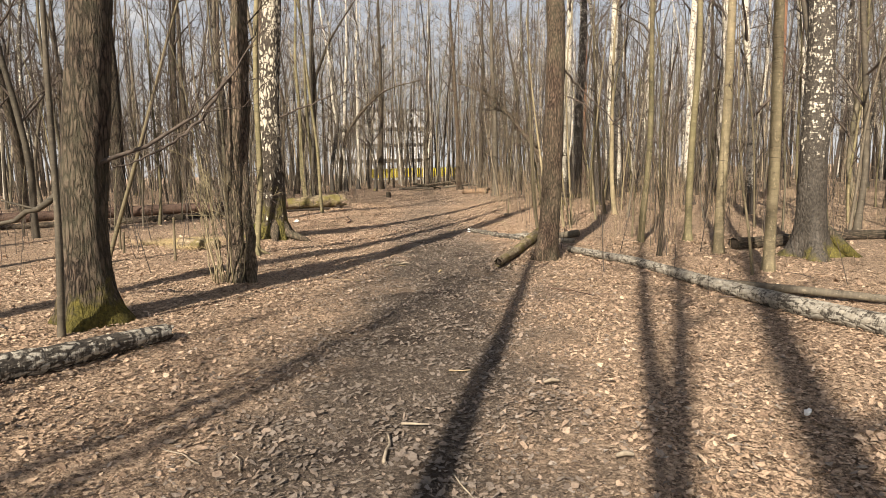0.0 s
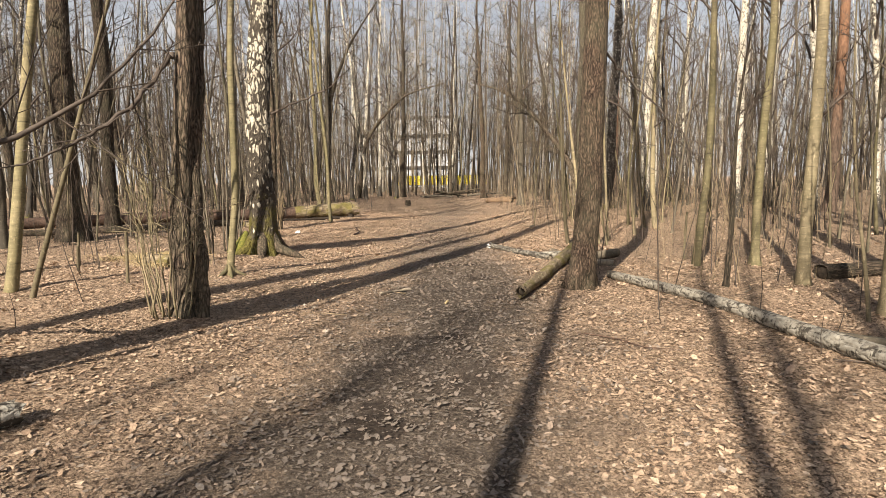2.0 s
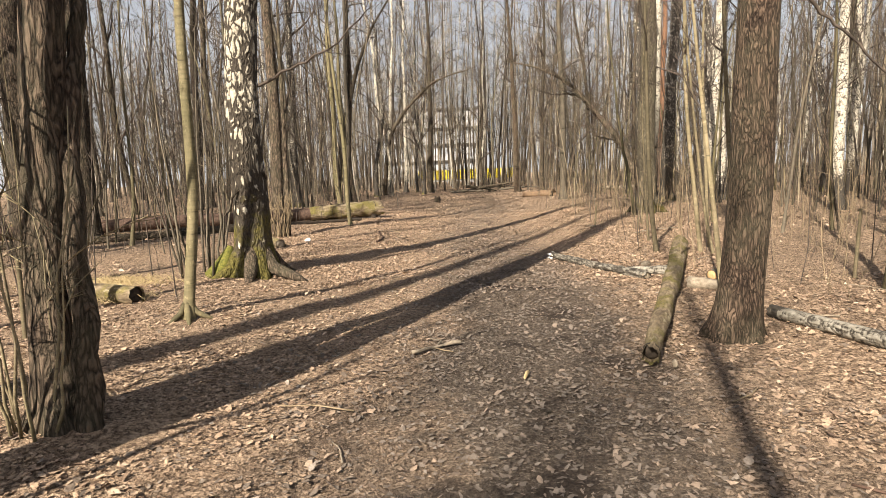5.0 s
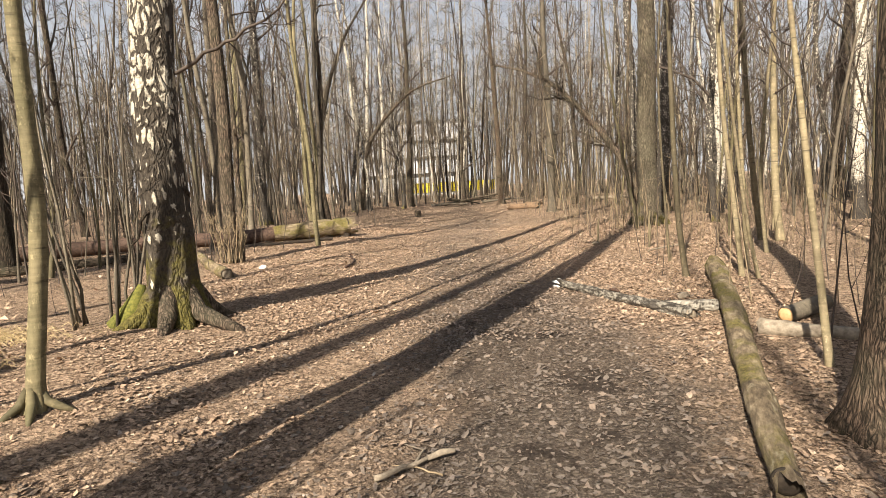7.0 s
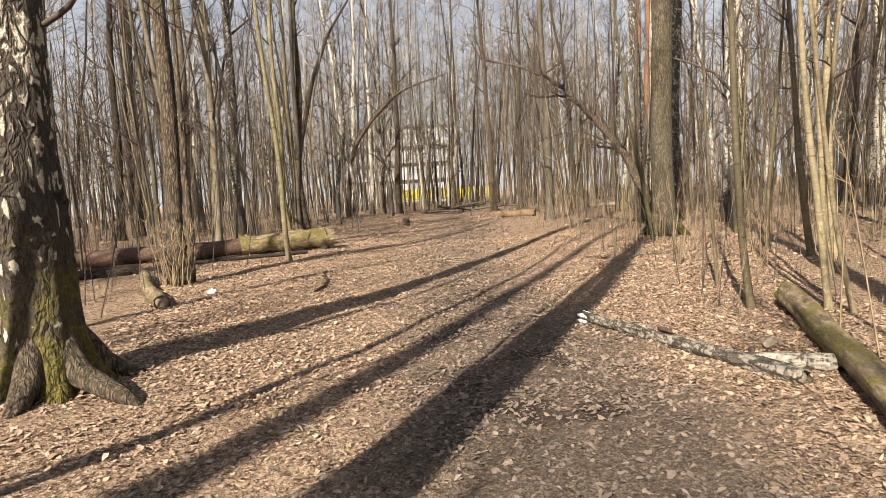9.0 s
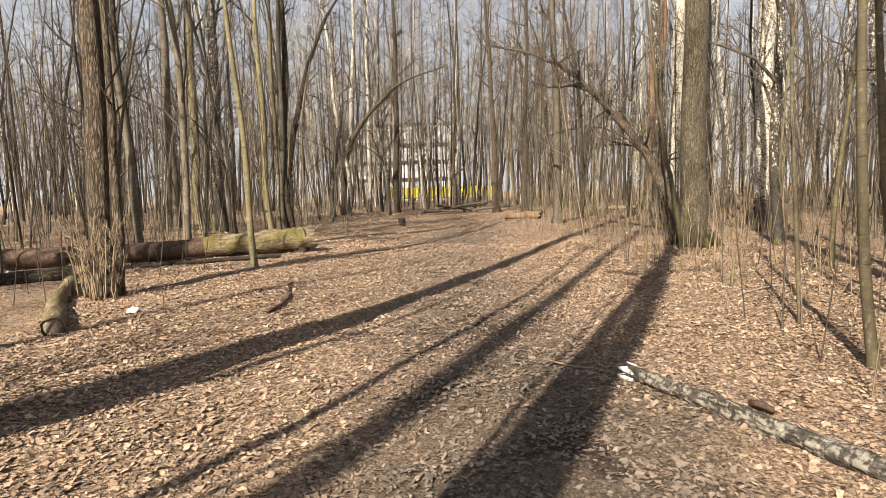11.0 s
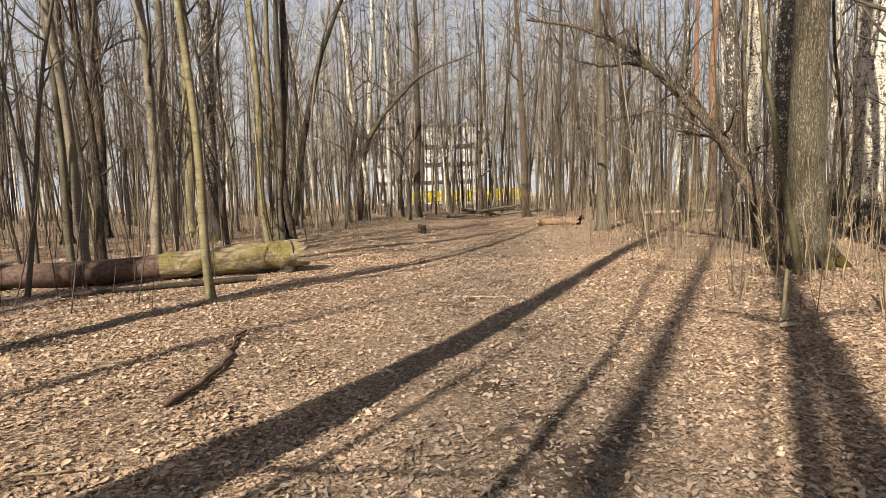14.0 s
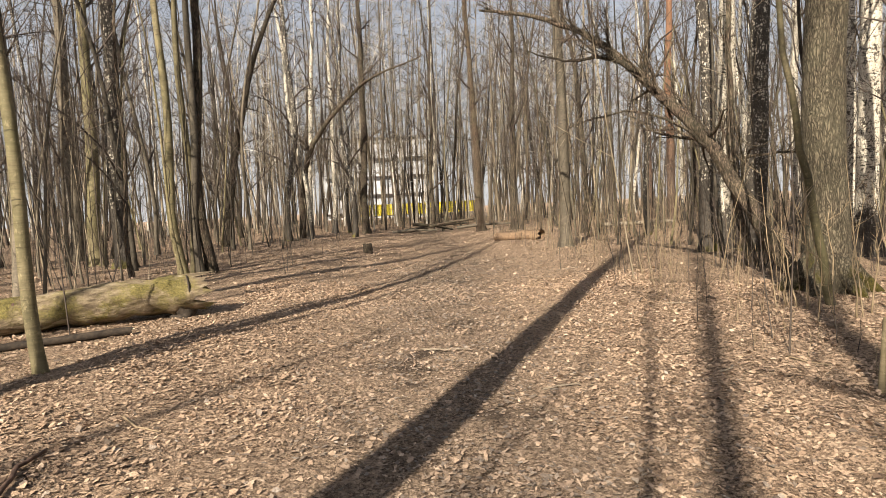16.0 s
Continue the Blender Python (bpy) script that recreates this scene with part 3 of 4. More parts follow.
        part("sucker_shoot", s, material, ob, "thin straight shoot")


DARK = "tall dark tree with deeply fissured brown bark"
OLIVE = "slim young tree with smooth olive-tan bark"
GREY = "tall tree with grey-brown bark and bare branches"
BIRCH = "white-barked birch with black patches and bare branches"

# the trees along the path
big_dark = tree("dark_tree", -3.43, 5.36, 20, 0.205, M_DARK_MOSSY, "big dark fissured tree with green moss on its foot", (0.035, 0.03), (0.09, 0.3), 21, 0.4, 14, flare=0.55, lobes=4, sides=28, rings=60, rough=0.12)
bare_limb(big_dark, [(0.05, 0, 1.45), (0.6, 0.4, 1.75), (1.1, 0.7, 2.2), (1.5, 0.9, 2.8)], 0.022, M_TWIG, "long thin bare limb", 6, 3)
bare_limb(big_dark, [(-0.1, 0, 1.25), (-0.7, 0.1, 1.0), (-1.5, 0.2, 0.75)], 0.035, M_GREY, "pale broken dead limb", 2, 4)
tree("sapling", -3.40, 4.88, 5.5, 0.032, M_GREY, "thin crooked grey sapling beside a big trunk", (0.05, 0.02), seed=22, first=0.5, limbs=5, reach=0.9, wobble=0.04, sides=8, flare=0.2, category="sapling")
tree2 = tree("dark_tree", -2.83, 7.66, 18, 0.118, M_BROWN, "dark rough-barked tree with shoots round its foot", (0.050, 0.0), (0.05, 0.2), 23, 0.42, 12, flare=0.45, sides=24, rings=50, rough=0.16)
bare_limb(tree2, [(0.21, -0.02, -0.1), (0.18, 0.06, 0.76), (0.14, 0.15, 1.48), (0.20, 0.26, 2.25), (0.19, 0.35, 2.97), (0.2, 0.5, 5.5), (0.4, 0.6, 11.0)], 0.075, M_BROWN, "second slimmer stem", 6, 5, 14)
bare_limb(tree2, [(0.05, 0.0, 2.72), (-0.02, -0.14, 2.52), (-0.10, -0.38, 2.21), (-0.24, -0.62, 1.97), (-0.44, -0.87, 1.76), (-0.65, -1.0, 1.64), (-0.92, -1.14, 1.54)], 0.026, M_TWIG, "dark drooping limb", 9, 6, 8)
suckers(tree2, 18, 2.0, 0.20, 7, M_TAN, (-0.07, -0.10), 0.011)
birch = tree("birch_tree", -3.68, 12.40, 22, 0.235, M_BIRCH_OLD, "old birch with peeling white bark and mossy foot", (0.014, 0.0), (0.1, 0.2), 24, 0.42, 15, flare=0.55, lobes=5, sides=32, rings=70, rough=0.13)
for _i, (_ang, _len) in enumerate(((-20, 0.75), (-75, 0.55), (-130, 0.6), (165, 0.5), (40, 0.5))):
    _c, _s = math.cos(radians(_ang)), math.sin(radians(_ang))
    part("root", Shape().tube([(0.12 * _c, 0.12 * _s, 0.55), (0.24 * _c, 0.24 * _s, 0.28), (0.34 * _c, 0.34 * _s, 0.10), (_len * _c, _len * _s, -0.02), ((_len + 0.2) * _c, (_len + 0.2) * _s, -0.10)],
                              [0.04, 0.09, 0.095, 0.06, 0.02], 12), M_BIRCH_OLD if _i in (2, 3) else M_BROWN, birch, "thick flaring root")
part("moss_cushion", Shape().tube([(-0.50, -0.20, -0.03), (-0.36, -0.16, 0.16), (-0.27, -0.12, 0.42)], [0.16, 0.13, 0.04], 12), M_MOSS, birch, "yellow-green moss cushion")
bare_limb(birch, [(0.10, 0.18, 1.0), (0.22, 0.0, 1.4), (-0.05, -0.26, 1.15), (-0.24, -0.24, 0.85)], 0.035, M_DARK, "dark dead stem against the bark", 0, 8)
bare_limb(birch, [(0.2, 0.05, 2.6), (0.8, -0.2, 2.75), (1.4, -0.4, 2.95), (2.0, -0.5, 3.4)], 0.02, M_TWIG, "thin side branch", 5, 9)
suckers(birch, 13, 4.2, 0.40, 11, M_GREY, (-0.72, -0.10), 0.019)
rooted_sapling = tree("sapling", -3.30, 9.93, 12, 0.054, M_OLIVE, "slender olive sapling with a swollen rooted foot", (0.042, 0.02), (0.0, 0.1), 25, 0.45, 9, 1.3, 0.07, 0.6, 4, 0.10, 14, 30, category="sapling")
for _ang in (-115, -60, 10, 150):
    _c, _s = math.cos(radians(_ang)), math.sin(radians(_ang))
    part("root", Shape().tube([(0.03 * _c, 0.03 * _s, 0.16), (0.08 * _c, 0.08 * _s, 0.06), (0.16 * _c, 0.16 * _s, 0.015), (0.26 * _c, 0.26 * _s, -0.03)], [0.02, 0.032, 0.026, 0.012], 8), M_OLIVE, rooted_sapling)
oak = tree("oak_tree", 1.77, 9.62, 19, 0.172, M_REDROOT, "stout brown-barked tree standing on the edge of the path", (0.072, 0.02), (-0.15, 0.2), 26, 0.42, 13, flare=0.45, sides=28, rings=60, rough=0.07)
bare_limb(oak, [(0.22, 0.1, 3.3), (0.54, 0.4, 3.02), (0.85, 0.5, 2.76), (1.15, 0.49, 2.46), (1.49, 0.46, 2.08), (1.62, 0.43, 1.7)], 0.018, M_TWIG, "thin drooping branch", 5, 12)
rbirch = tree("birch_tree", 5.75, 8.75, 20, 0.205, M_BIRCH_DARK, "birch with a black mossy flaring foot", (-0.02, 0.0), (0.1, 0.2), 27, 0.4, 14, flare=0.9, lobes=4, sides=28, rings=60, rough=0.10)
part("root", Shape().tube([(0.2, -0.05, 0.45), (0.36, -0.10, 0.2), (0.55, -0.16, 0.0), (0.75, -0.2, -0.1)], [0.05, 0.10, 0.09, 0.04], 12), M_DARK_MOSSY, rbirch, "dark mossy root")
tree("young_tree", 4.55, 9.25, 13, 0.078, M_TAN, OLIVE, (0.012, 0.0), seed=28, first=0.45, limbs=10, reach=1.6, sides=14, flare=0.3)
tree("young_tree", 4.40, 7.55, 13, 0.074, M_TAN, "slim pale tan tree with smooth bark", (0.01, 0.0), seed=29, first=0.45, limbs=10, reach=1.6, sides=14, flare=0.3)
tree("sapling", 3.55, 9.20, 3.4, 0.040, M_DARK, "dark crooked dead sapling", (-0.02, 0.0), (0.1, 0.0), 30, 0.4, 5, 0.9, 0.08, 0.2, 4, 0.1, 8, 20, category="sapling")
tree("young_tree", 4.80, 11.0, 12, 0.068, M_OLIVE, OLIVE, (-0.02, 0.0), seed=130, first=0.35, limbs=11, reach=1.6, wobble=0.09)
tree("birch_tree", 9.4, 21.6, 20, 0.15, M_BIRCH, BIRCH, (-0.01, 0.0), seed=131, first=0.35, limbs=13, sides=16)
tree("birch_tree", 14.8, 30.3, 20, 0.22, M_BIRCH, BIRCH, (-0.01, 0.0), seed=132, first=0.35, limbs=13, sides=16)
tree("birch_tree", 13.7, 38.3, 20, 0.17, M_BIRCH, BIRCH, (0.0, 0.0), seed=133, first=0.35, limbs=13, sides=14)
tree("dark_tree", 15.7, 33.1, 20, 0.24, M_DARK, DARK, (0.06, 0.0), seed=134, first=0.35, limbs=13, sides=14)
tree("dark_tree", -13.8, 29.7, 19, 0.15, M_DARK, DARK, (0.06, 0.0), seed=135, first=0.3, limbs=13, sides=12)
tree("sapling", 3.84, 10.9, 9.5, 0.062, M_OLIVE, OLIVE, (0.02, 0.0), seed=31, first=0.35, limbs=9, reach=1.3, sides=10, flare=0.2, category="sapling")
tree("sapling", 2.05, 10.6, 4.2, 0.030, M_TAN, "thin pale leaning sapling", (-0.10, 0.0), seed=32, first=0.4, limbs=6, reach=0.9, sides=8, flare=0.1, category="sapling")
tree("sapling", 4.05, 7.3, 3.4, 0.020, M_TAN, "thin pale leaning sapling", (-0.08, 0.0), seed=33, first=0.4, limbs=5, reach=0.7, sides=8, flare=0.1, category="sapling")
tree("sapling", -4.95, 8.2, 5.5, 0.034, M_TAN, "slim pale leaning sapling", (0.36, 0.02), seed=34, first=0.5, limbs=6, reach=0.9, sides=8, flare=0.1, category="sapling")
tree("sapling", -5.5, 8.55, 9.0, 0.075, M_OLIVE, "slim olive leaning sapling", (0.15, 0.05), seed=35, first=0.5, limbs=6, reach=0.9, sides=8, flare=0.1, category="sapling")
tree("young_tree", -7.4, 8.3, 12, 0.10, M_OLIVE, OLIVE, (0.0, 0.0), seed=36, first=0.4, limbs=10, reach=1.8)
tree("dark_tree", -9.3, 15.0, 20, 0.27, M_DARK, DARK, (0.03, 0.0), seed=37, first=0.4, limbs=12)
tree("dark_tree", -9.7, 17.2, 19, 0.18, M_DARK, DARK, (0.02, 0.0), seed=38, first=0.4, limbs=12)
rooted = tree("mossy_tree", -5.15, 17.3, 18, 0.135, M_BROWN, "olive-barked tree with dense shoots round its foot", (0.008, 0.0), (-0.1, 0.2), 40, 0.38, 12, flare=0.4, sides=20, rings=50, rough=0.12)
bare_limb(rooted, [(0.10, 0.1, 0.0), (0.16, 0.12, 1.5), (0.18, 0.15, 4.0), (0.3, 0.2, 9.0)], 0.075, M_DARK, "darker second stem", 5, 13, 12)
suckers(rooted, 26, 1.15, 0.26, 14, M_TWIG_TAN, (0.0, -0.05))
tree("young_tree", -4.24, 20.05, 11, 0.058, M_OLIVE, "slim tan tree leaning over a fallen log", (-0.005, 0.0), (-0.15, 0.1), 41, 0.5, 8, 1.4, 0.08, 0.2, 4, 0.06, 14, 30)
tree("young_tree", -7.6, 22.3, 14, 0.085, M_GREY, GREY, (-0.02, 0.0), (-0.1, 0.0), 42, 0.4, 10, 1.8)
tree("young_tree", -8.9, 23.6, 13, 0.07, M_OLIVE_DARK, OLIVE, (-0.03, 0.0), seed=43, first=0.4, limbs=10, reach=1.7)
for _i, (_dx, _dy, _r, _lx) in enumerate(((0.0, 0.0, 0.105, -0.02), (0.22, 0.1, 0.085, 0.0), (0.42, -0.05, 0.095, 0.012), (0.55, 0.25, 0.13, 0.006))):
    tree("young_tree", -6.75 + _dx, 28.3 + _dy, 15, _r, (M_OLIVE, M_OLIVE, M_GREY, M_DARK)[_i], "slim wavy trunk in a close clump", (_lx, 0.0), seed=45 + _i, first=0.42, limbs=9, reach=1.8, wobble=0.09, sides=12, flare=0.3, group="clump of slim trunks")
tree("dark_birch", -9.55, 30.9, 21, 0.215, M_BIRCH_DARK, "dark-patched birch among slim trunks", (0.012, 0.0), seed=49, first=0.35, limbs=14)
tree("young_tree", -11.0, 32.0, 17, 0.19, M_OLIVE, OLIVE, (0.02, 0.0), seed=50, first=0.35, limbs=12)
tree("dark_tree", -13.2, 34.5, 19, 0.21, M_GREY, GREY, (0.02, 0.0), seed=51, first=0.35, limbs=12)
tree("dark_tree", -14.9, 33.1, 18, 0.14, M_DARK, DARK, (0.03, 0.0), seed=52, first=0.35, limbs=12)
arched = thing("leaning_tree", -10.2, 40.0, float(land(-10.2, 40.0)), "dark tree curving over towards the light", "tree", "trees of the wood")
bare_limb(arched, [(0, 0, -0.1), (0.4, 0, 2.7), (1.0, 0, 5.3), (1.8, 0, 8.1), (2.9, 0, 10.4), (4.6, 0.3, 13.0)], 0.22, M_DARK, "curved dark trunk", 14, 22, 12)
leaner = thing("leaning_tree", -8.1, 45.2, float(land(-8.1, 45.2)), "dark slender tree bowing far over the path", "tree", "trees of the wood")
bare_limb(leaner, [(0, 0, -0.1), (0.75, -1.7, 3.5), (1.85, -2.4, 5.3), (3.37, -2.9, 6.7), (4.6, -4.2, 7.2), (6.87, -6.6, 7.4)], 0.17, M_DARK, "bowed dark trunk", 34, 15, 10)

# the big pair and the arching tree beyond the mossy log
pair = tree("twin_tree", 4.42, 22.7, 22, 0.27, M_GREYROUGH, "tall stout grey tree with a slim stem beside it", (-0.02, 0.0), (0.05, 0.0), 60, 0.38, 12, flare=0.35, sides=22, rings=50, rough=0.07)
for _ang, _len in ((-25, 0.65), (-80, 0.6), (-140, 0.6), (160, 0.6)):
    _c, _s = math.cos(radians(_ang)), math.sin(radians(_ang))
    part("root", Shape().tube([(0.16 * _c, 0.16 * _s, 0.6), (0.30 * _c, 0.30 * _s, 0.25), (0.45 * _c, 0.45 * _s, 0.08), (_len * _c, _len * _s, -0.06)], [0.06, 0.11, 0.10, 0.03], 10), M_GREYROUGH, pair, "flaring root")
bare_limb(pair, [(-0.55, -0.9, -0.1), (-0.75, -0.85, 1.2), (-1.05, -0.8, 3.0), (-1.3, -0.7, 5.5), (-1.4, -0.6, 9.0)], 0.055, M_OLIVE, "slim olive stem leaning beside the trunk", 5, 16, 9)
suckers(pair, 9, 1.5, 0.8, 17, M_TWIG_TAN, (-0.5, -1.0))
arch = thing("arching_tree", 4.75, 25.4, float(land(4.75, 25.4)), "olive-barked tree arching low over the path", "tree", "trees of the wood")
bare_limb(arch, [(0.42, -0.8, -0.1), (-0.17, -0.2, 1.35), (-0.52, 0.3, 2.35), (-1.31, 0.9, 3.5), (-2.15, 1.7, 4.65), (-3.17, 2.4, 5.35), (-4.33, 3.1, 5.8)], 0.15, M_BROWN, "arched trunk", 40, 18, 12)
bare_limb(arch, [(-1.31, 0.9, 3.5), (-1.75, 1.2, 4.0), (-2.13, 1.4, 4.2), (-2.72, 1.8, 4.25), (-3.47, 2.2, 4.6)], 0.055, M_DARK, "dark side limb", 18, 19, 8)
bare_limb(arch, [(-0.4, 0.2, 2.1), (-1.1, 0.3, 2.7), (-1.9, 0.5, 2.95), (-2.8, 0.8, 2.8), (-3.3, 1.0, 2.4)], 0.03, M_DARK, "thin drooping side limb", 10, 23, 7)
bare_limb(arch, [(0.3, 0.2, -0.1), (0.05, 0.4, 1.5), (0.0, 0.5, 4.0), (0.3, 0.6, 9.0)], 0.11, M_DARK, "upright dark stem", 7, 20, 10)
suckers(arch, 10, 1.5, 0.5, 21, M_TWIG)
tree("birch_tree", 6.35, 29.3, 21, 0.225, M_BIRCH, BIRCH, (0.012, 0.0), seed=62, first=0.38, limbs=14, sides=18)
tree("birch_tree", 5.75, 28.9, 20, 0.18, M_BIRCH_DARK, "dark-patched birch beside a white one", (-0.02, 0.0), seed=63, first=0.38, limbs=13, sides=18)
tree("birch_tree", 7.75, 26.4, 21, 0.205, M_BIRCH, BIRCH, (0.012, 0.0), seed=64, first=0.4, limbs=14, sides=20)
tree("birch_tree", 8.75, 28.25, 21, 0.215, M_BIRCH, BIRCH, (-0.02, 0.0), seed=65, first=0.38, limbs=14, sides=18)
tree("dark_tree", 6.75, 28.7, 20, 0.25, M_BIRCH_DARK, DARK, (0.03, 0.0), seed=66, first=0.35, limbs=13)
tree("young_tree", 3.05, 32.4, 17, 0.17, M_GREY, "slim grey-tan tree beside the path", (-0.01, 0.0), seed=67, first=0.35, limbs=12, reach=2.2)
tree("young_tree", 1.45, 46.5, 18, 0.21, M_REDROOT, "reddish-brown tree leaning at the end of the path", (-0.03, 0.0), seed=68, first=0.35, limbs=12)
tree("dark_tree", 3.1, 45.0, 17, 0.17, M_DARK, DARK, (0.02, 0.0), seed=69, first=0.25, limbs=14, reach=3.2)
tree("dark_tree", -4.9, 46.5, 20, 0.20, M_DARK, "tall straight dark tree by the path's end", (0.02, 0.0), seed=70, first=0.35, limbs=13)
tree("birch_tree", -8.2, 47.5, 20, 0.17, M_BIRCH, BIRCH, (0.06, 0.0), seed=71, first=0.35, limbs=13)
tree("birch_tree", -7.4, 50.5, 20, 0.16, M_BIRCH, BIRCH, (0.03, 0.0), seed=72, first=0.35, limbs=13)
tree("pine_tree", 10.9, 43.8, 22, 0.22, M_PINE, "tall pine with orange bark", (0.0, 0.0), seed=73, first=0.6, limbs=9)
tree("pine_tree", 13.2, 53.0, 22, 0.23, M_PINE, "tall pine with orange bark", (0.0, 0.0), seed=74, first=0.6, limbs=9)
tree("pine_tree", 13.6, 23.5, 22, 0.20, M_PINE, "tall pine with orange bark", (0.02, 0.0), seed=75, first=0.6, limbs=9)
for _i, (_x, _y, _lx, _r) in enumerate(((2.42, 14.35, -0.135, 0.040), (3.02, 14.05, -0.15, 0.036), (3.16, 13.9, -0.19, 0.026), (2.62, 15.6, -0.10, 0.022), (5.4, 17.7, -0.10, 0.075), (3.35, 14.6, -0.09, 0.03), (5.15, 17.9, -0.16, 0.06), (4.4, 16.2, -0.05, 0.035))):
    tree("sapling", _x, _y, 6.5 + 14 * _r, _r, M_TAN, "slim pale sapling leaning towards the path", (_lx, 0.02), (0.12, 0.0), 80 + _i, 0.35, 9, 1.3, 0.04, 0.25, 4, 0.05, 12, 24, category="sapling")

# trees behind the walk's start, whose shade falls ahead
tree("dark_tree", -3.4, -8.0, 18, 0.15, M_DARK, DARK, wobble=0.03, seed=90, first=0.55, limbs=12)
tree("dark_tree", -1.68, -5.2, 17, 0.12, M_BROWN, DARK, (-0.10, 0.0), wobble=0.03, seed=91, first=0.6, limbs=9)
tree("dark_tree", -3.9, -10.5, 20, 0.27, M_DARK, DARK, (0.03, 0.0), wobble=0.03, seed=92, first=0.5, limbs=12)
tree("young_tree", -1.35, -3.0, 16, 0.12, M_GREY, "tall grey tree leaning far over to one side", (-0.25, 0.0), wobble=0.02, seed=93, first=0.55, limbs=10)
tree("dark_tree", -5.2, -3.6, 10, 0.06, M_DARK, DARK, (0.06, 0.0), seed=94, first=0.25, limbs=14, reach=3.2, forks=(4, 5))
tree("dark_tree", -6.05, 1.9, 25, 0.19, M_DARK, DARK, wobble=0.02, seed=95, first=0.62, limbs=9)
tree("dark_tree", -6.6, -9.2, 15, 0.08, M_DARK, DARK, (-0.05, 0.0), seed=99, first=0.3, limbs=18, reach=3.4, forks=(4, 5))
tree("dark_tree", -6.3, -5.0, 11, 0.06, M_DARK, DARK, (-0.04, 0.0), seed=101, first=0.25, limbs=14, reach=3.2, forks=(4, 5))
tree("dark_tree", -6.6, -7.5, 13, 0.06, M_DARK, DARK, (0.04, 0.0), seed=98, first=0.25, limbs=16, reach=3.4, forks=(4, 5))

# ---- the wood on both sides ----
TAKEN = [(o.location.x, o.location.y) for o in scene.objects if o.parent is None and o.type == "EMPTY"]


def free_spots(rng, count, box, gap, keep):
    out = []
    tries = 0
    while len(out) < count and tries < count * 60:
        tries += 1
        x, y = rng.uniform(box[0], box[1]), rng.uniform(box[2], box[3])
        if not keep(x, y, rng) or any((x - a) ** 2 + (y - b) ** 2 < gap * gap for a, b in TAKEN):
            continue
        TAKEN.append((x, y))
        out.append((x, y))
    return out


def sunlit_side(x, y):
    """The open ground up-sun of the path."""
    return x < 0 and y < 22 and x - (y + 5) * math.tan(radians(SHADE_WAY)) > -16.5


def beside_path(x, y, rng):
    d = abs(x - path_mid(y))
    if sunlit_side(x, y):
        return False
    if y < 36:
        return d > 6.6 and d < 30 and not (x > 0 and d < 8.5 and y < 20)
    return (d > 2.4 or y > 50.5) and d < 34


def grow_wood(rng):
    kinds = (("young_tree", M_OLIVE_DARK, OLIVE, 14, 0.065), ("young_tree", M_GREY, GREY, 15, 0.08), ("dark_tree", M_DARK, DARK, 17, 0.12), ("birch_tree", M_BIRCH, BIRCH, 18, 0.11),
             ("young_tree", M_GREY, GREY, 12, 0.05), ("dark_tree", M_DARK, DARK, 15, 0.075), ("birch_tree", M_BIRCH_DARK, "dark-patched birch with bare branches", 18, 0.12),
             ("dark_tree", M_BROWN, DARK, 11, 0.05), ("young_tree", M_GREY, GREY, 13, 0.06))
    spots = free_spots(rng, 258, (-30, 30, 3, 62), 1.0, beside_path)
    for i, (x, y) in enumerate(spots):
        name, bark, label, h, r = kinds[i % len(kinds)]
        if i < len(kinds):
            proto = tree(name, x, y, h, r, bark, label, (rng.normal(0, 0.02), 0), (rng.normal(0, 0.15), 0.1), 200 + i, 0.12, 14, 2.7, 0.12, 0.35, 4, 0.08, 8, 15, forks=(6, 8))
            PROTOS.append(proto)
            continue
        s = rng.uniform(0.8, 1.25)
        m = pose(x, y, float(land(x, y)), rng.normal(0, 2.8), rng.normal(0, 2.8), rng.uniform(0, 360)) @ Matrix.Diagonal((s, s, rng.uniform(1.0, 1.35), 1))
        copy_thing(PROTOS[i % len(kinds)], m)


PROTOS = []
grow_wood(np.random.default_rng(5))


def distant_wood(name, label, material, spots, rng, girth, twigs):
    """Trees too far off to count."""
    s = Shape()
    for x, y in spots:
        h, r = rng.uniform(15, 25), rng.uniform(*girth)
        lean = Vector((rng.normal(0, 0.06), rng.normal(0, 0.03), 1))
        base = Vector((x, y, float(land(x, y)) - 0.1 if abs(x) < 100 else -0.1))
        pts = [base + Vector((lean.x * h * u + 0.10 * math.sin(5 * u + x), lean.y * h * u, h * u)) for u in (0, 0.2, 0.4, 0.6, 0.8, 1)]
        s.tube(pts, [r * (1 - 0.85 * u) for u in (0, 0.2, 0.4, 0.6, 0.8, 1)], 5, cap=False)
        for k in range(twigs):
            u = rng.uniform(0.2, 0.97)
            p = along(pts, u)
            a, ln = rng.uniform(0, 6.28), rng.uniform(1.1, 3.0) * (1.25 - 0.7 * u)
            way = Vector((math.cos(a), math.sin(a), rng.uniform(0.1, 1.2)))
            q = p + way * ln * 0.5
            e = q + (way + Vector((rng.normal(0, 0.3), rng.normal(0, 0.3), rng.uniform(-0.3, 0.5)))) * ln * 0.5
            s.tube([p, q], [0.022, 0.014], 3, cap=False)
            s.spike(q, e, 0.014)
            for g in range(10):
                f = p.lerp(e, rng.uniform(0.15, 1.0))
                s.spike(f, f + Vector((rng.normal(0, 0.55), rng.normal(0, 0.55), rng.uniform(-0.3, 0.8))), 0.009)
    tagged(new(name, s.mesh(name, material)), label, "woods", kind="stuff")


def far_zone(x, y, rng):
    d = abs(x - path_mid(y))
    if -12 < y < 62 and d < 30:
        return False
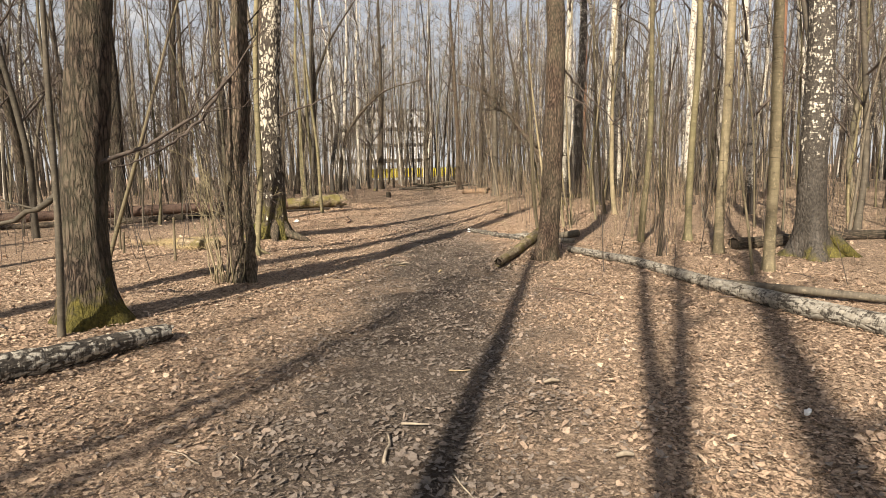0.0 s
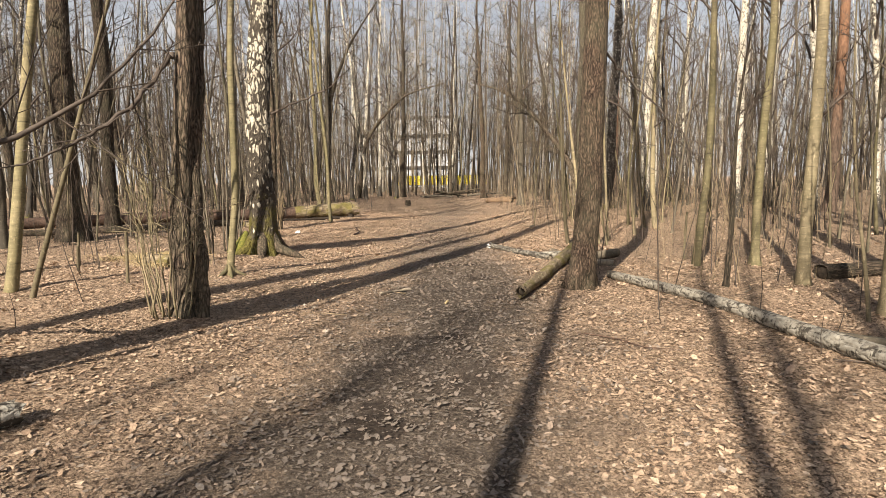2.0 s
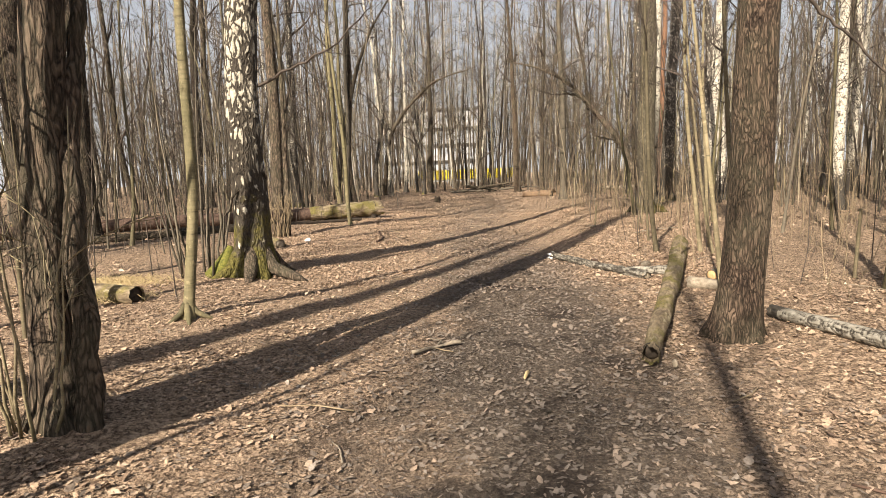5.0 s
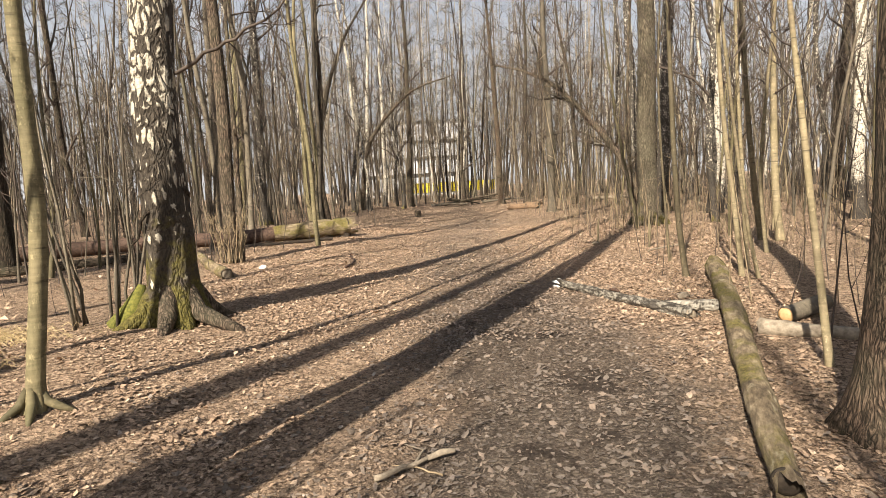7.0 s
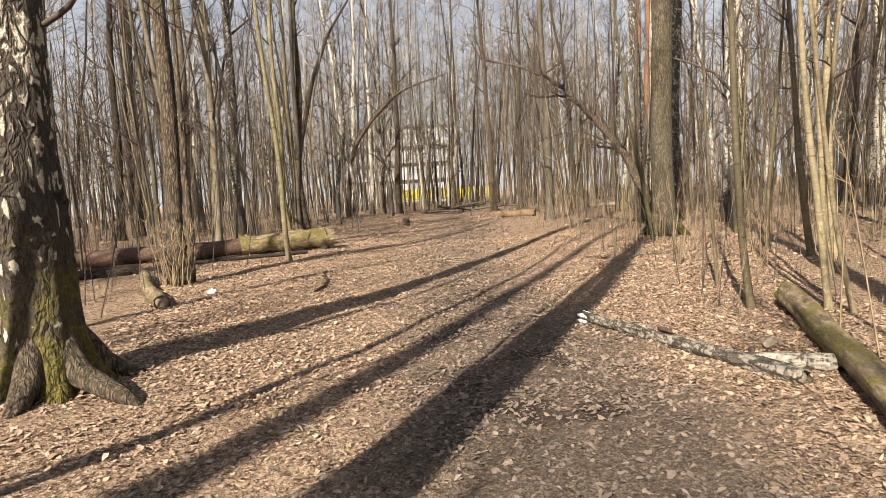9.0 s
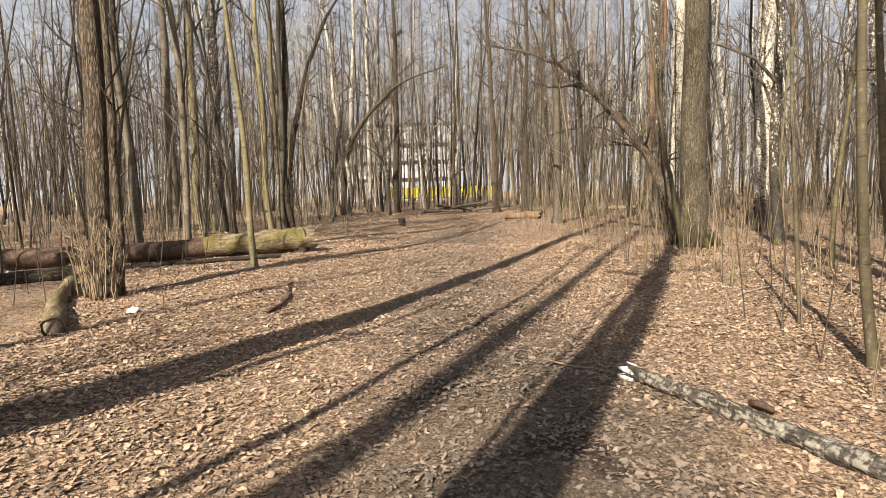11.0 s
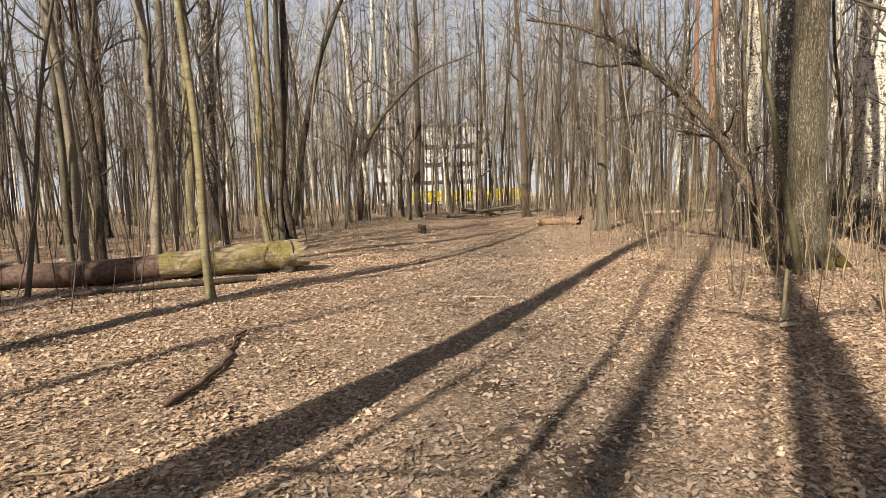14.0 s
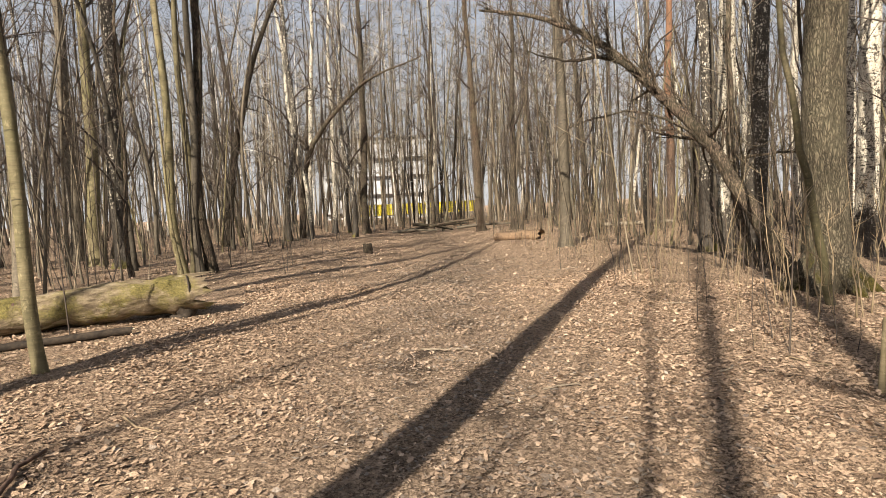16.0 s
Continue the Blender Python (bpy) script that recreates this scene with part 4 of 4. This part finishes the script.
    return not 82 < y < 90 and abs(x) < 0.85 * y + 6


_rng = np.random.default_rng(8)
def path_end(x, y, rng):
    return True


_ends = free_spots(_rng, 150, (-17, 12, 50.5, 81), 0.7, path_end)
distant_wood("wood_past_the_path", "slim bare trees closing the end of the path", M_FAR, _ends[:95], _rng, (0.04, 0.11), 24)
distant_wood("birches_past_the_path", "slim pale birches closing the end of the path", M_FAR_PALE, _ends[95:], _rng, (0.04, 0.09), 18)
distant_wood("distant_wood", "far grey-brown wood of slim bare trees", M_FAR, free_spots(_rng, 270, (-62, 62, 20, 98), 0.9, far_zone), _rng, (0.06, 0.15), 21)
distant_wood("distant_dark_wood", "far dark wood of bare trees", M_FAR_DARK, free_spots(_rng, 200, (-62, 62, 20, 98), 0.9, far_zone), _rng, (0.07, 0.17), 21)
distant_wood("distant_birch_wood", "far white birches among darker trees", M_FAR_PALE, free_spots(_rng, 200, (-60, 60, 30, 98), 1.0, far_zone), _rng, (0.07, 0.14), 10)
distant_wood("wood_behind", "bare trees behind and beside the walk's start", M_FAR, free_spots(_rng, 95, (-45, 45, -45, 2), 1.4, lambda x, y, r: (abs(x) > 7 or y < -14) and not (sunlit_side(x, y) and y > -26)), _rng, (0.07, 0.18), 10)


def undergrowth(name, label, material, rng, count, zone, height, across=False):
    """Thin upright stems and brush."""
    s = Shape()
    n = 0
    while n < count:
        x, y = rng.uniform(zone[0], zone[1]), rng.uniform(zone[2], zone[3])
        d = x - path_mid(y)
        if not across and (-3.2 < d < 2.4 or d < 0 and d > -4.5 and rng.uniform(0, 1) < 0.7):
            continue
        n += 1
        h = height[0] + (height[1] - height[0]) * rng.uniform(0, 1) ** 2.2
        p = Vector((x, y, float(land(x, y)) - 0.03))
        lean = Vector((rng.normal(0, 0.12), rng.normal(0, 0.12), 1))
        pts = [p, p + lean * h * 0.5 + Vector((*rng.normal(0, 0.02, 2), 0)), p + lean * h]
        r = 0.0025 + 0.0030 * h ** 0.8
        s.tube(pts, [r, r * 0.75, r * 0.3], 4, cap=False)
        for k in range(int(1 + h * 2.2)):
            q = along(pts, rng.uniform(0.35, 0.98))
            e = q + Vector((rng.normal(0, 0.35), rng.normal(0, 0.35), rng.uniform(0.15, 0.8))) * h * 0.3
            s.tube([q, q.lerp(e, 0.5) + Vector((0, 0, -0.02)), e], [r * 0.5, r * 0.4, 0.0015], 3, cap=False)
    tagged(new(name, s.mesh(name, material)), label, "undergrowth", kind="stuff")


def grow_saplings(rng):
    """Slim saplings between the larger trees."""
    protos = []
    kinds = ((M_OLIVE_DARK, 5.5, 0.024, 0.05), (M_TAN, 4.5, 0.018, 0.08), (M_GREY, 6.5, 0.030, 0.04), (M_DARK, 5.0, 0.024, 0.10), (M_GREY, 3.5, 0.014, 0.14), (M_OLIVE, 7.5, 0.036, 0.03))
    spots = free_spots(rng, 285, (-17, 17, 9, 44), 0.45, lambda x, y, r: (x - path_mid(y) > 5.2 or x - path_mid(y) < -5.6) and (y > 14 or abs(x) > 7) and not (sunlit_side(x, y) and r.uniform(0, 1) < 0.75) and r.uniform(0, 1) < 1.35 - 0.05 * abs(x))
    for i, (x, y) in enumerate(spots):
        bark, h, r, tilt = kinds[i % 6]
        if i < 6:
            protos.append(tree("sapling", x, y, h, r, bark, "slim bare sapling between the trunks", (tilt, 0.0), (0.15, 0.0), 400 + i, 0.2, 8, 1.1, 0.07, 0.2, 4, 0.05, 6, 10, category="sapling", group="saplings of the wood", forks=(2, 5)))
            continue
        s = rng.uniform(0.75, 1.3)
        copy_thing(protos[i % 6], pose(x, y, float(land(x, y)), rng.normal(0, 3), rng.normal(0, 3), rng.uniform(0, 360)) @ Matrix.Diagonal((s, s, s * rng.uniform(0.85, 1.15), 1)))


grow_saplings(np.random.default_rng(6))
undergrowth("tan_undergrowth", "thin tan shoots and brush standing in the leaf litter", M_TWIG_TAN, np.random.default_rng(31), 1200, (2.0, 16, 9, 44), (0.2, 1.9))
undergrowth("pathside_shoots", "pale tan shoots along the path's edge", M_TWIG_TAN, np.random.default_rng(34), 260, (2.2, 7.5, 15, 30), (0.2, 1.15))
undergrowth("path_end_brush", "tan brush and shoots closing the end of the path", M_TWIG_TAN, np.random.default_rng(36), 420, (-9, 8, 50, 66), (0.4, 3.2), True)
undergrowth("brown_undergrowth", "thin brown shoots and seedlings between the trunks", M_TWIG, np.random.default_rng(32), 1300, (-17, 14, 6, 46), (0.25, 2.6))
undergrowth("tall_thicket", "dense tall thin stems deep in the wood", M_FAR, np.random.default_rng(33), 750, (-27, 25, 24, 62), (1.5, 7.5))

# ---- logs, stubs and sticks ----
def log(name, label, points, r0, r1, bark, end=None, ends=(True, True), lump=0.08, seed=1, category="log", sides=16, ragged=0.5):
    """A fallen trunk through ground points; its ends are slightly hollow cut or broken faces."""
    rng = np.random.default_rng(seed)
    p0 = Vector(points[0])
    ob = thing(name, p0.x, p0.y, float(land(p0.x, p0.y)), label, category)
    o = Vector(ob.location)
    ctrl = [Vector(p) - o for p in points]
    fine = []
    for i in range(len(ctrl) - 1):
        for k in range(8):
            fine.append(ctrl[i].lerp(ctrl[i + 1], k / 8))
    fine.append(ctrl[-1])
    n = len(fine) - 1
    nz = Vector(rng.uniform(-40, 40, 3))
    knots = lambda a, s, p: 1 + lump * noise.noise(Vector((math.cos(a) * 1.5, math.sin(a) * 1.5, s * 9)) + nz) + 0.4 * lump * noise.noise(Vector((math.cos(a) * 5, math.sin(a) * 5, s * 30)) + nz)
    turn = (fine[-1] - fine[0]).to_track_quat("Z", "Y")
    back = turn.inverted()
    skin = part("bark", Shape().tube([back @ p for p in fine], [r0 + (r1 - r0) * i / n for i in range(n + 1)], sides, False, knots), bark, ob)
    skin.rotation_mode, skin.rotation_quaternion = "QUATERNION", turn
    for on, ring, sign in ((ends[0], 0, -1), (ends[1], n, 1)):
        for j in range(sides if on and ragged else 0):
            skin.data.vertices[ring * sides + j].co.z += sign * ragged * r0 * (0.5 + noise.noise(nz + Vector((j * 0.9, ring, 0))))
    for on, i, j, r in ((ends[0], 0, 1, r0), (ends[1], n, n - 1, r1)):
        if on:
            w = (fine[j] - fine[i]).normalized()
            s = Shape().tube([fine[i] + w * 0.03, fine[i] + w * 0.012, fine[i] - w * 0.004], [r * 0.97, r * 0.95, r * 0.55], sides)
            part("end_face", s, end or M_WOOD_DARK, ob, "broken wood end")
    return ob


def lie(x, y, r, dz=0.0):
    return (x, y, float(land(x, y)) + r * 0.85 + dz)


for _i, (_x, _y, _h) in enumerate(((-6.2, 10.8, 0.55), (-5.8, 10.2, 0.4), (-4.4, 9.2, 0.7), (2.9, 17.6, 0.45), (2.2, 18.9, 0.5), (3.4, 19.3, 0.6), (3.9, 11.6, 0.8))):
    log("broken_sapling", "pale snapped-off sapling stub standing in leaves", [(_x, _y, float(land(_x, _y)) - 0.05), (_x + 0.03, _y, float(land(_x, _y)) + _h)], 0.022, 0.018, M_TAN, M_WOOD_DRY, seed=60 + _i, category="stub", sides=8)
log("fallen_log", "short fallen log with peeling pale bark on leaves", [lie(-3.30, 3.50, 0.11), lie(-2.95, 4.10, 0.10), lie(-2.52, 4.95, 0.08)], 0.12, 0.075, M_LOG_PALE, M_WOOD_DARK, seed=2)
log("fallen_birch_log", "long pale fallen birch trunk lying in leaves", [lie(2.3, 10.1, 0.06), lie(2.85, 8.3, 0.07), lie(3.2, 6.5, 0.08), lie(3.42, 5.3, 0.09), lie(3.75, 4.3, 0.09)], 0.06, 0.105, M_BIRCH_LOG, M_WOOD_DRY, seed=3)
log("fallen_branch", "grey-brown fallen branch along a birch trunk", [lie(3.1, 6.9, 0.05), lie(3.9, 6.0, 0.05, 0.04), lie(5.2, 5.2, 0.05)], 0.055, 0.035, M_GREY, M_WOOD_DRY, seed=4, sides=10)
log("mossy_log", "mossy rotting log lying beside the path", [lie(0.90, 8.98, 0.10, 0.01), lie(1.34, 10.2, 0.11), lie(2.1, 12.3, 0.12), lie(2.78, 14.3, 0.13)], 0.066, 0.12, M_LOG_MOSSY, M_WOOD_DARK, lump=0.32, seed=5, sides=24, ragged=2.0)
_branch = log("birch_branch", "broken birch branch with pale peeling end", [lie(0.72, 14.4, 0.06), lie(1.05, 13.75, 0.045), lie(1.38, 13.1, 0.05), lie(1.72, 12.25, 0.05)], 0.052, 0.062, M_BRANCH_BIRCH, M_WOOD_DRY, lump=0.7, seed=7, category="branch", sides=18, ragged=1.3)
_p = Shape()
for _k in range(6):
    _a = 1.05 * _k + 0.3
    _p.tube([(0.03 + 0.045 * math.cos(_a), -0.06, 0.02 + 0.045 * math.sin(_a)), (0.055 * math.cos(_a), 0.02, 0.025 + 0.055 * math.sin(_a)), (-0.02 + 0.075 * math.cos(_a + 0.2), 0.07 + 0.02 * (_k % 2), 0.03 + 0.065 * math.sin(_a + 0.2))], [0.016, 0.026, 0.010], 7)
part("peeling_bark", _p, M_PAPER, _branch, "curled white birch bark")
log("birch_branch", "short grey birch piece beside a mossy log", [lie(1.5, 12.75, 0.05), lie(2.05, 12.4, 0.06)], 0.06, 0.07, M_BIRCH_LOG, M_WOOD_DRY, seed=8, category="branch")
log("cut_log", "short log with a freshly cut orange end", [lie(2.35, 11.75, 0.10), lie(2.9, 12.1, 0.10)], 0.075, 0.08, M_GREY, M_WOOD_END, seed=9, ragged=0.0)
log("wood_slab", "grey weathered slab of split wood", [lie(2.02, 11.5, 0.06), lie(2.6, 11.1, 0.05)], 0.075, 0.05, M_WOOD_DRY, M_WOOD_DRY, lump=0.35, seed=10, category="wood", sides=8)
log("fallen_log", "huge brown fallen trunk lying across the wood", [lie(-5.75, 21.85, 0.22, 0.06), lie(-6.6, 21.45, 0.20, 0.05), lie(-9.4, 20.5, 0.19, 0.05), lie(-13.5, 18.4, 0.18), lie(-17, 17.2, 0.17)], 0.20, 0.16, M_WOOD_BROWN, M_WOOD_DARK, (False, True), lump=0.10, seed=11, sides=22)
# its near-black end face paints the shade inside the hollow broken end
log("fallen_log", "olive mossy log end with a ragged broken face", [lie(-4.12, 22.75, 0.2, 0.14), lie(-4.9, 22.3, 0.2, 0.10), lie(-5.95, 21.75, 0.18, 0.07)], 0.25, 0.215, M_LOG_MOSSY, M_WOOD_DARK, (True, False), lump=0.26, ragged=1.3, seed=12, sides=26)
log("stump", "dark rotten stump under a broken log end", [(-4.2, 22.62, -0.05), (-4.16, 22.66, 0.24)], 0.20, 0.13, M_WOOD_DARK, M_WOOD_DARK, lump=0.5, seed=42, category="stump", ragged=0.9)
log("fallen_branch", "thin dark branch lying beside a fallen trunk", [lie(-4.3, 21.6, 0.05), lie(-5.2, 21.0, 0.05), lie(-6.4, 20.2, 0.05)], 0.05, 0.035, M_WOOD_DARK, M_WOOD_DARK, lump=0.3, seed=43, category="branch", sides=10)
log("fallen_log", "dark thin fallen trunk lying across the wood", [lie(-7.0, 19.2, 0.1), lie(-9.5, 17.0, 0.1), lie(-12.5, 16.0, 0.1)], 0.12, 0.07, M_DARK, M_WOOD_DARK, seed=13)
log("rotten_log", "pale rotten log lying by shooting stems", [lie(-4.45, 15.4, 0.08), lie(-5.3, 16.6, 0.08), lie(-6.4, 18.4, 0.07)], 0.10, 0.08, M_LOG_MOSSY, M_WOOD_DRY, lump=0.3, seed=14)
log("log_piece", "short mossy log piece with a dark end", [lie(-4.25, 10.54, 0.10), lie(-5.00, 10.79, 0.10)], 0.10, 0.11, M_LOG_MOSSY, M_WOOD_DARK, seed=15)
log("fallen_log", "orange-brown short log lying at the path's edge", [lie(2.85, 36.2, 0.17), lie(1.5, 37.4, 0.15)], 0.22, 0.15, M_WOOD_ORANGE, M_WOOD_DARK, lump=0.45, seed=16, ragged=1.2)
log("stump", "small dark stump at the path's edge", [(-3.15, 33.6, -0.05), (-3.15, 33.6, 0.30)], 0.17, 0.14, M_DARK, M_WOOD_DARK, lump=0.2, seed=17, category="stump")
log("fallen_log", "pale bare trunk lying far in the wood", [lie(6.3, 40.5, 0.1, 0.15), lie(9.3, 39.5, 0.1, 0.2)], 0.10, 0.08, M_WOOD_DRY, M_WOOD_DRY, seed=18)
log("fallen_log", "dark fallen trunk between birches", [lie(5.0, 9.6, 0.1), lie(7.4, 10.4, 0.1), lie(10.5, 10.8, 0.1)], 0.11, 0.08, M_DARK, M_WOOD_DARK, seed=19)
for _i, (_a, _b) in enumerate((((-2.6, 48.6, 0.1), (1.6, 47.6, 0.75)), ((-2.9, 49.0, 0.12), (0.9, 50.0, 0.4)), ((-2.4, 48.0, 0.5), (-0.1, 48.8, 0.08)), ((0.2, 49.2, 0.15), (3.4, 48.2, 0.3)), ((-3.6, 48.4, 0.08), (-1.0, 47.6, 0.12)))):
    log("brushwood_branch", "dark fallen branch heaped across the path's end", [_a, tuple((p + q) / 2 + (0.08 if k == 2 else 0) for k, (p, q) in enumerate(zip(_a, _b))), _b], 0.10, 0.05, M_DARK if _i < 3 else M_GREY, M_WOOD_DARK, seed=30 + _i, category="branch", sides=8)


def stick(name, label, points, r, material, seed, category="stick"):
    rng = np.random.default_rng(seed)
    p0 = points[0]
    ob = thing(name, p0[0], p0[1], float(land(*p0)), label, category)
    pts = []
    for i in range(len(points) - 1):
        for k in range(4):
            u = k / 4
            x, y = points[i][0] * (1 - u) + points[i + 1][0] * u, points[i][1] * (1 - u) + points[i + 1][1] * u
            pts.append(Vector((x + rng.normal(0, r * 0.5), y + rng.normal(0, r * 0.5), float(land(x, y)) + r * 0.9 + 0.012)) - ob.location)
    s = Shape().tube(pts, [r * (1 - 0.5 * i / len(pts)) for i in range(len(pts))], 7)
    part("wood", s, material, ob)
    if r > 0.012:
        q = along(pts, 0.6)
        part("side_twig", Shape().tube([q, q + Vector((rng.normal(0, 0.08), 0.1, 0.03)), q + Vector((rng.normal(0, 0.12), 0.2, 0.02))], [r * 0.5, r * 0.4, r * 0.2], 5), material, ob)
    return ob


stick("fallen_branch", "crooked dark branch lying on sunlit leaves", [(-2.79, 16.55), (-2.75, 16.89), (-2.80, 17.36), (-2.92, 17.83), (-3.08, 18.2), (-3.06, 18.5)], 0.022, M_WOOD_BROWN, 1, "branch")
stick("stick", "pale bare stick lying on the path", [(-0.98, 9.26), (-0.80, 9.38), (-0.64, 9.56)], 0.018, M_WOOD_DRY, 2)
stick("stick", "thin pale twig lying on the path", [(-0.36, 2.92), (-0.33, 3.08), (-0.36, 3.3)], 0.011, M_WOOD_DRY, 3)
stick("stick", "thin pale twig lying on the path", [(-0.28, 3.36), (-0.05, 3.34)], 0.009, M_WOOD_DRY, 4)
stick("stick", "thin brown stick lying in leaf litter", [(1.35, 7.3), (1.62, 7.05), (1.78, 6.7), (2.02, 6.55)], 0.008, M_WOOD_BROWN, 5)
stick("stick", "thin grey stick lying in leaf litter", [(2.7, 17.0), (3.3, 17.4), (3.9, 17.5)], 0.016, M_WOOD_DRY, 6)
_rng = np.random.default_rng(77)
for _i in range(60):
    _y = _rng.uniform(2.5, 30)
    _x = path_mid(_y) + _rng.uniform(-4.5, 5.0)
    _t, _l = _rng.uniform(0, 6.28), _rng.uniform(0.15, 0.6)
    stick("twig", "thin fallen twig on dry leaves", [(_x, _y), (_x + math.cos(_t) * _l * 0.5, _y + math.sin(_t) * _l * 0.5), (_x + math.cos(_t + 0.2) * _l, _y + math.sin(_t + 0.2) * _l)],
          _rng.uniform(0.004, 0.009), (M_TWIG, M_WOOD_DRY, M_TWIG_TAN)[_i % 3], 100 + _i, "twig")

def chip(x, y, w, l, turn, material, label):
    """A curled flake of bark or wood lying on the leaves."""
    ob = thing("bark_piece", x, y, float(land(x, y)) + 0.012, label, "bark", "scattered bark pieces", turn=turn)
    s = Shape()
    ring = [(-0.5, 0.2, 0.012), (-0.45, 0.75, 0.02), (0.0, 1.0, 0.03), (0.42, 0.8, 0.022), (0.5, 0.25, 0.012)]
    s.tube([Vector((px * l, 0, pz)) for px, wd, pz in ring], [wd * w * 0.5 for px, wd, pz in ring], 8, True, lambda a, q, p: 0.35 + 0.65 * abs(math.cos(a)))
    part("flake", s, material, ob)


for _x, _y, _w, _l, _t, _m in ((0.77, 3.95, 0.05, 0.12, 10, M_WOOD_DRY), (2.15, 3.2, 0.05, 0.07, 50, M_PAPER), (-0.65, 9.5, 0.04, 0.18, 30, M_WOOD_DRY), (1.05, 8.9, 0.05, 0.13, 80, M_WOOD_DRY),
                               (0.95, 2.85, 0.05, 0.10, 5, M_WOOD_DRY), (-0.05, 8.75, 0.03, 0.16, 75, M_DRYGRASS), (1.9, 13.0, 0.09, 0.2, 40, M_WOOD_DRY), (1.3, 13.7, 0.08, 0.16, 120, M_WOOD_BROWN),
                               (2.3, 12.9, 0.07, 0.18, 20, M_WOOD_END), (1.7, 12.9, 0.06, 0.14, 70, M_WOOD_BROWN), (2.1, 18.6, 0.06, 0.16, 15, M_WOOD_DRY)):
    chip(_x, _y, _w, _l, _t, _m, "weathered flake of bark lying on leaves")

# a tuft of pale grass and a scrap of paper
def grass_patch(x, y, w, count, seed):
    rng = np.random.default_rng(seed)
    s = Shape()
    for i in range(count):
        px, py = x + rng.normal(0, w), y + rng.normal(0, w * 0.5)
        p = Vector((px, py, float(land(px, py))))
        a = rng.uniform(0, 6.28)
        ln = rng.uniform(0.08, 0.22)
        s.tube([p, p + Vector((math.cos(a) * ln * 0.5, math.sin(a) * ln * 0.5, ln * 0.45)), p + Vector((math.cos(a) * ln, math.sin(a) * ln, 0.03))], [0.003, 0.0025, 0.001], 3, cap=False)
    tagged(new("dry_grass", s.mesh("dry_grass", M_DRYGRASS)), "matted pale dry grass", "grass", kind="stuff")


grass_patch(-5.4, 11.6, 0.45, 700, 3)
grass_patch(-4.75, 10.75, 0.22, 420, 4)
_p = Shape()
for _k in range(5):
    _p.tube([(0.02 * _k - 0.05, -0.04, 0.01 + 0.012 * (_k % 2)), (0.02 * _k - 0.04, 0.0, 0.035 + 0.01 * (_k % 3)), (0.02 * _k - 0.05, 0.045, 0.012)], [0.016, 0.022, 0.012], 6)
_paper = thing("paper_scrap", -4.2, 16.3, float(land(-4.2, 16.3)), "crumpled white paper scrap on leaves", "litter")
part("sheet", _p, M_PAPER, _paper, smooth=False)

# ---- beyond the wood ----
def panel_fence():
    ob = thing("yellow_fence", 0, 86, 0, "low bright yellow site fence beyond the trees", "fence")
    for i in range(7):
        x = -11 + 2.1 * i
        part("panel", Shape().box(x, -0.03, 0.75, x + 2.0, 0.03, 2.1), M_YELLOW, ob, smooth=False)
        part("post", Shape().box(x + 2.0, -0.06, -0.1, x + 2.1, 0.06, 2.5), M_WALL_GREY, ob, smooth=False)


def apartment_block(x, y, w, storeys):
    ob = thing("apartment_building", x, y, 0, "pale panel apartment building far behind the trees", "building")
    h = 2.9 * storeys + 1.2
    part("wall", Shape().box(-w / 2, 0, -0.2, w / 2, 12, h), M_WALL, ob, smooth=False)
    part("roof", Shape().box(-w / 2 - 0.3, -0.3, h, w / 2 + 0.3, 12.3, h + 0.4), M_ROOF, ob, smooth=False)
    for s in range(storeys):
        part("balcony_band", Shape().box(-w / 2 + 0.5, -0.9, 1.1 + 2.9 * s, w / 2 - 0.5, -0.003, 2.1 + 2.9 * s), M_WALL_GREY if s % 2 == 0 else M_WALL, ob, smooth=False)
        for i in range(int(w / 3)):
            wx = -w / 2 + 1.0 + 3 * i
            win = part("window", Shape().box(wx, -0.06, 2.15 + 2.9 * s, wx + 1.7, 0.02, 3.6 + 2.9 * s), M_WALL_GREY, ob, smooth=False)
            for k in range(2):
                part("pane", Shape().box(wx + 0.08 + 0.8 * k, -0.075, 2.25 + 2.9 * s, wx + 0.8 + 0.8 * k, -0.062, 3.5 + 2.9 * s), M_WINDOW, win, smooth=False)


panel_fence()
apartment_block(-11, 108, 18, 4)
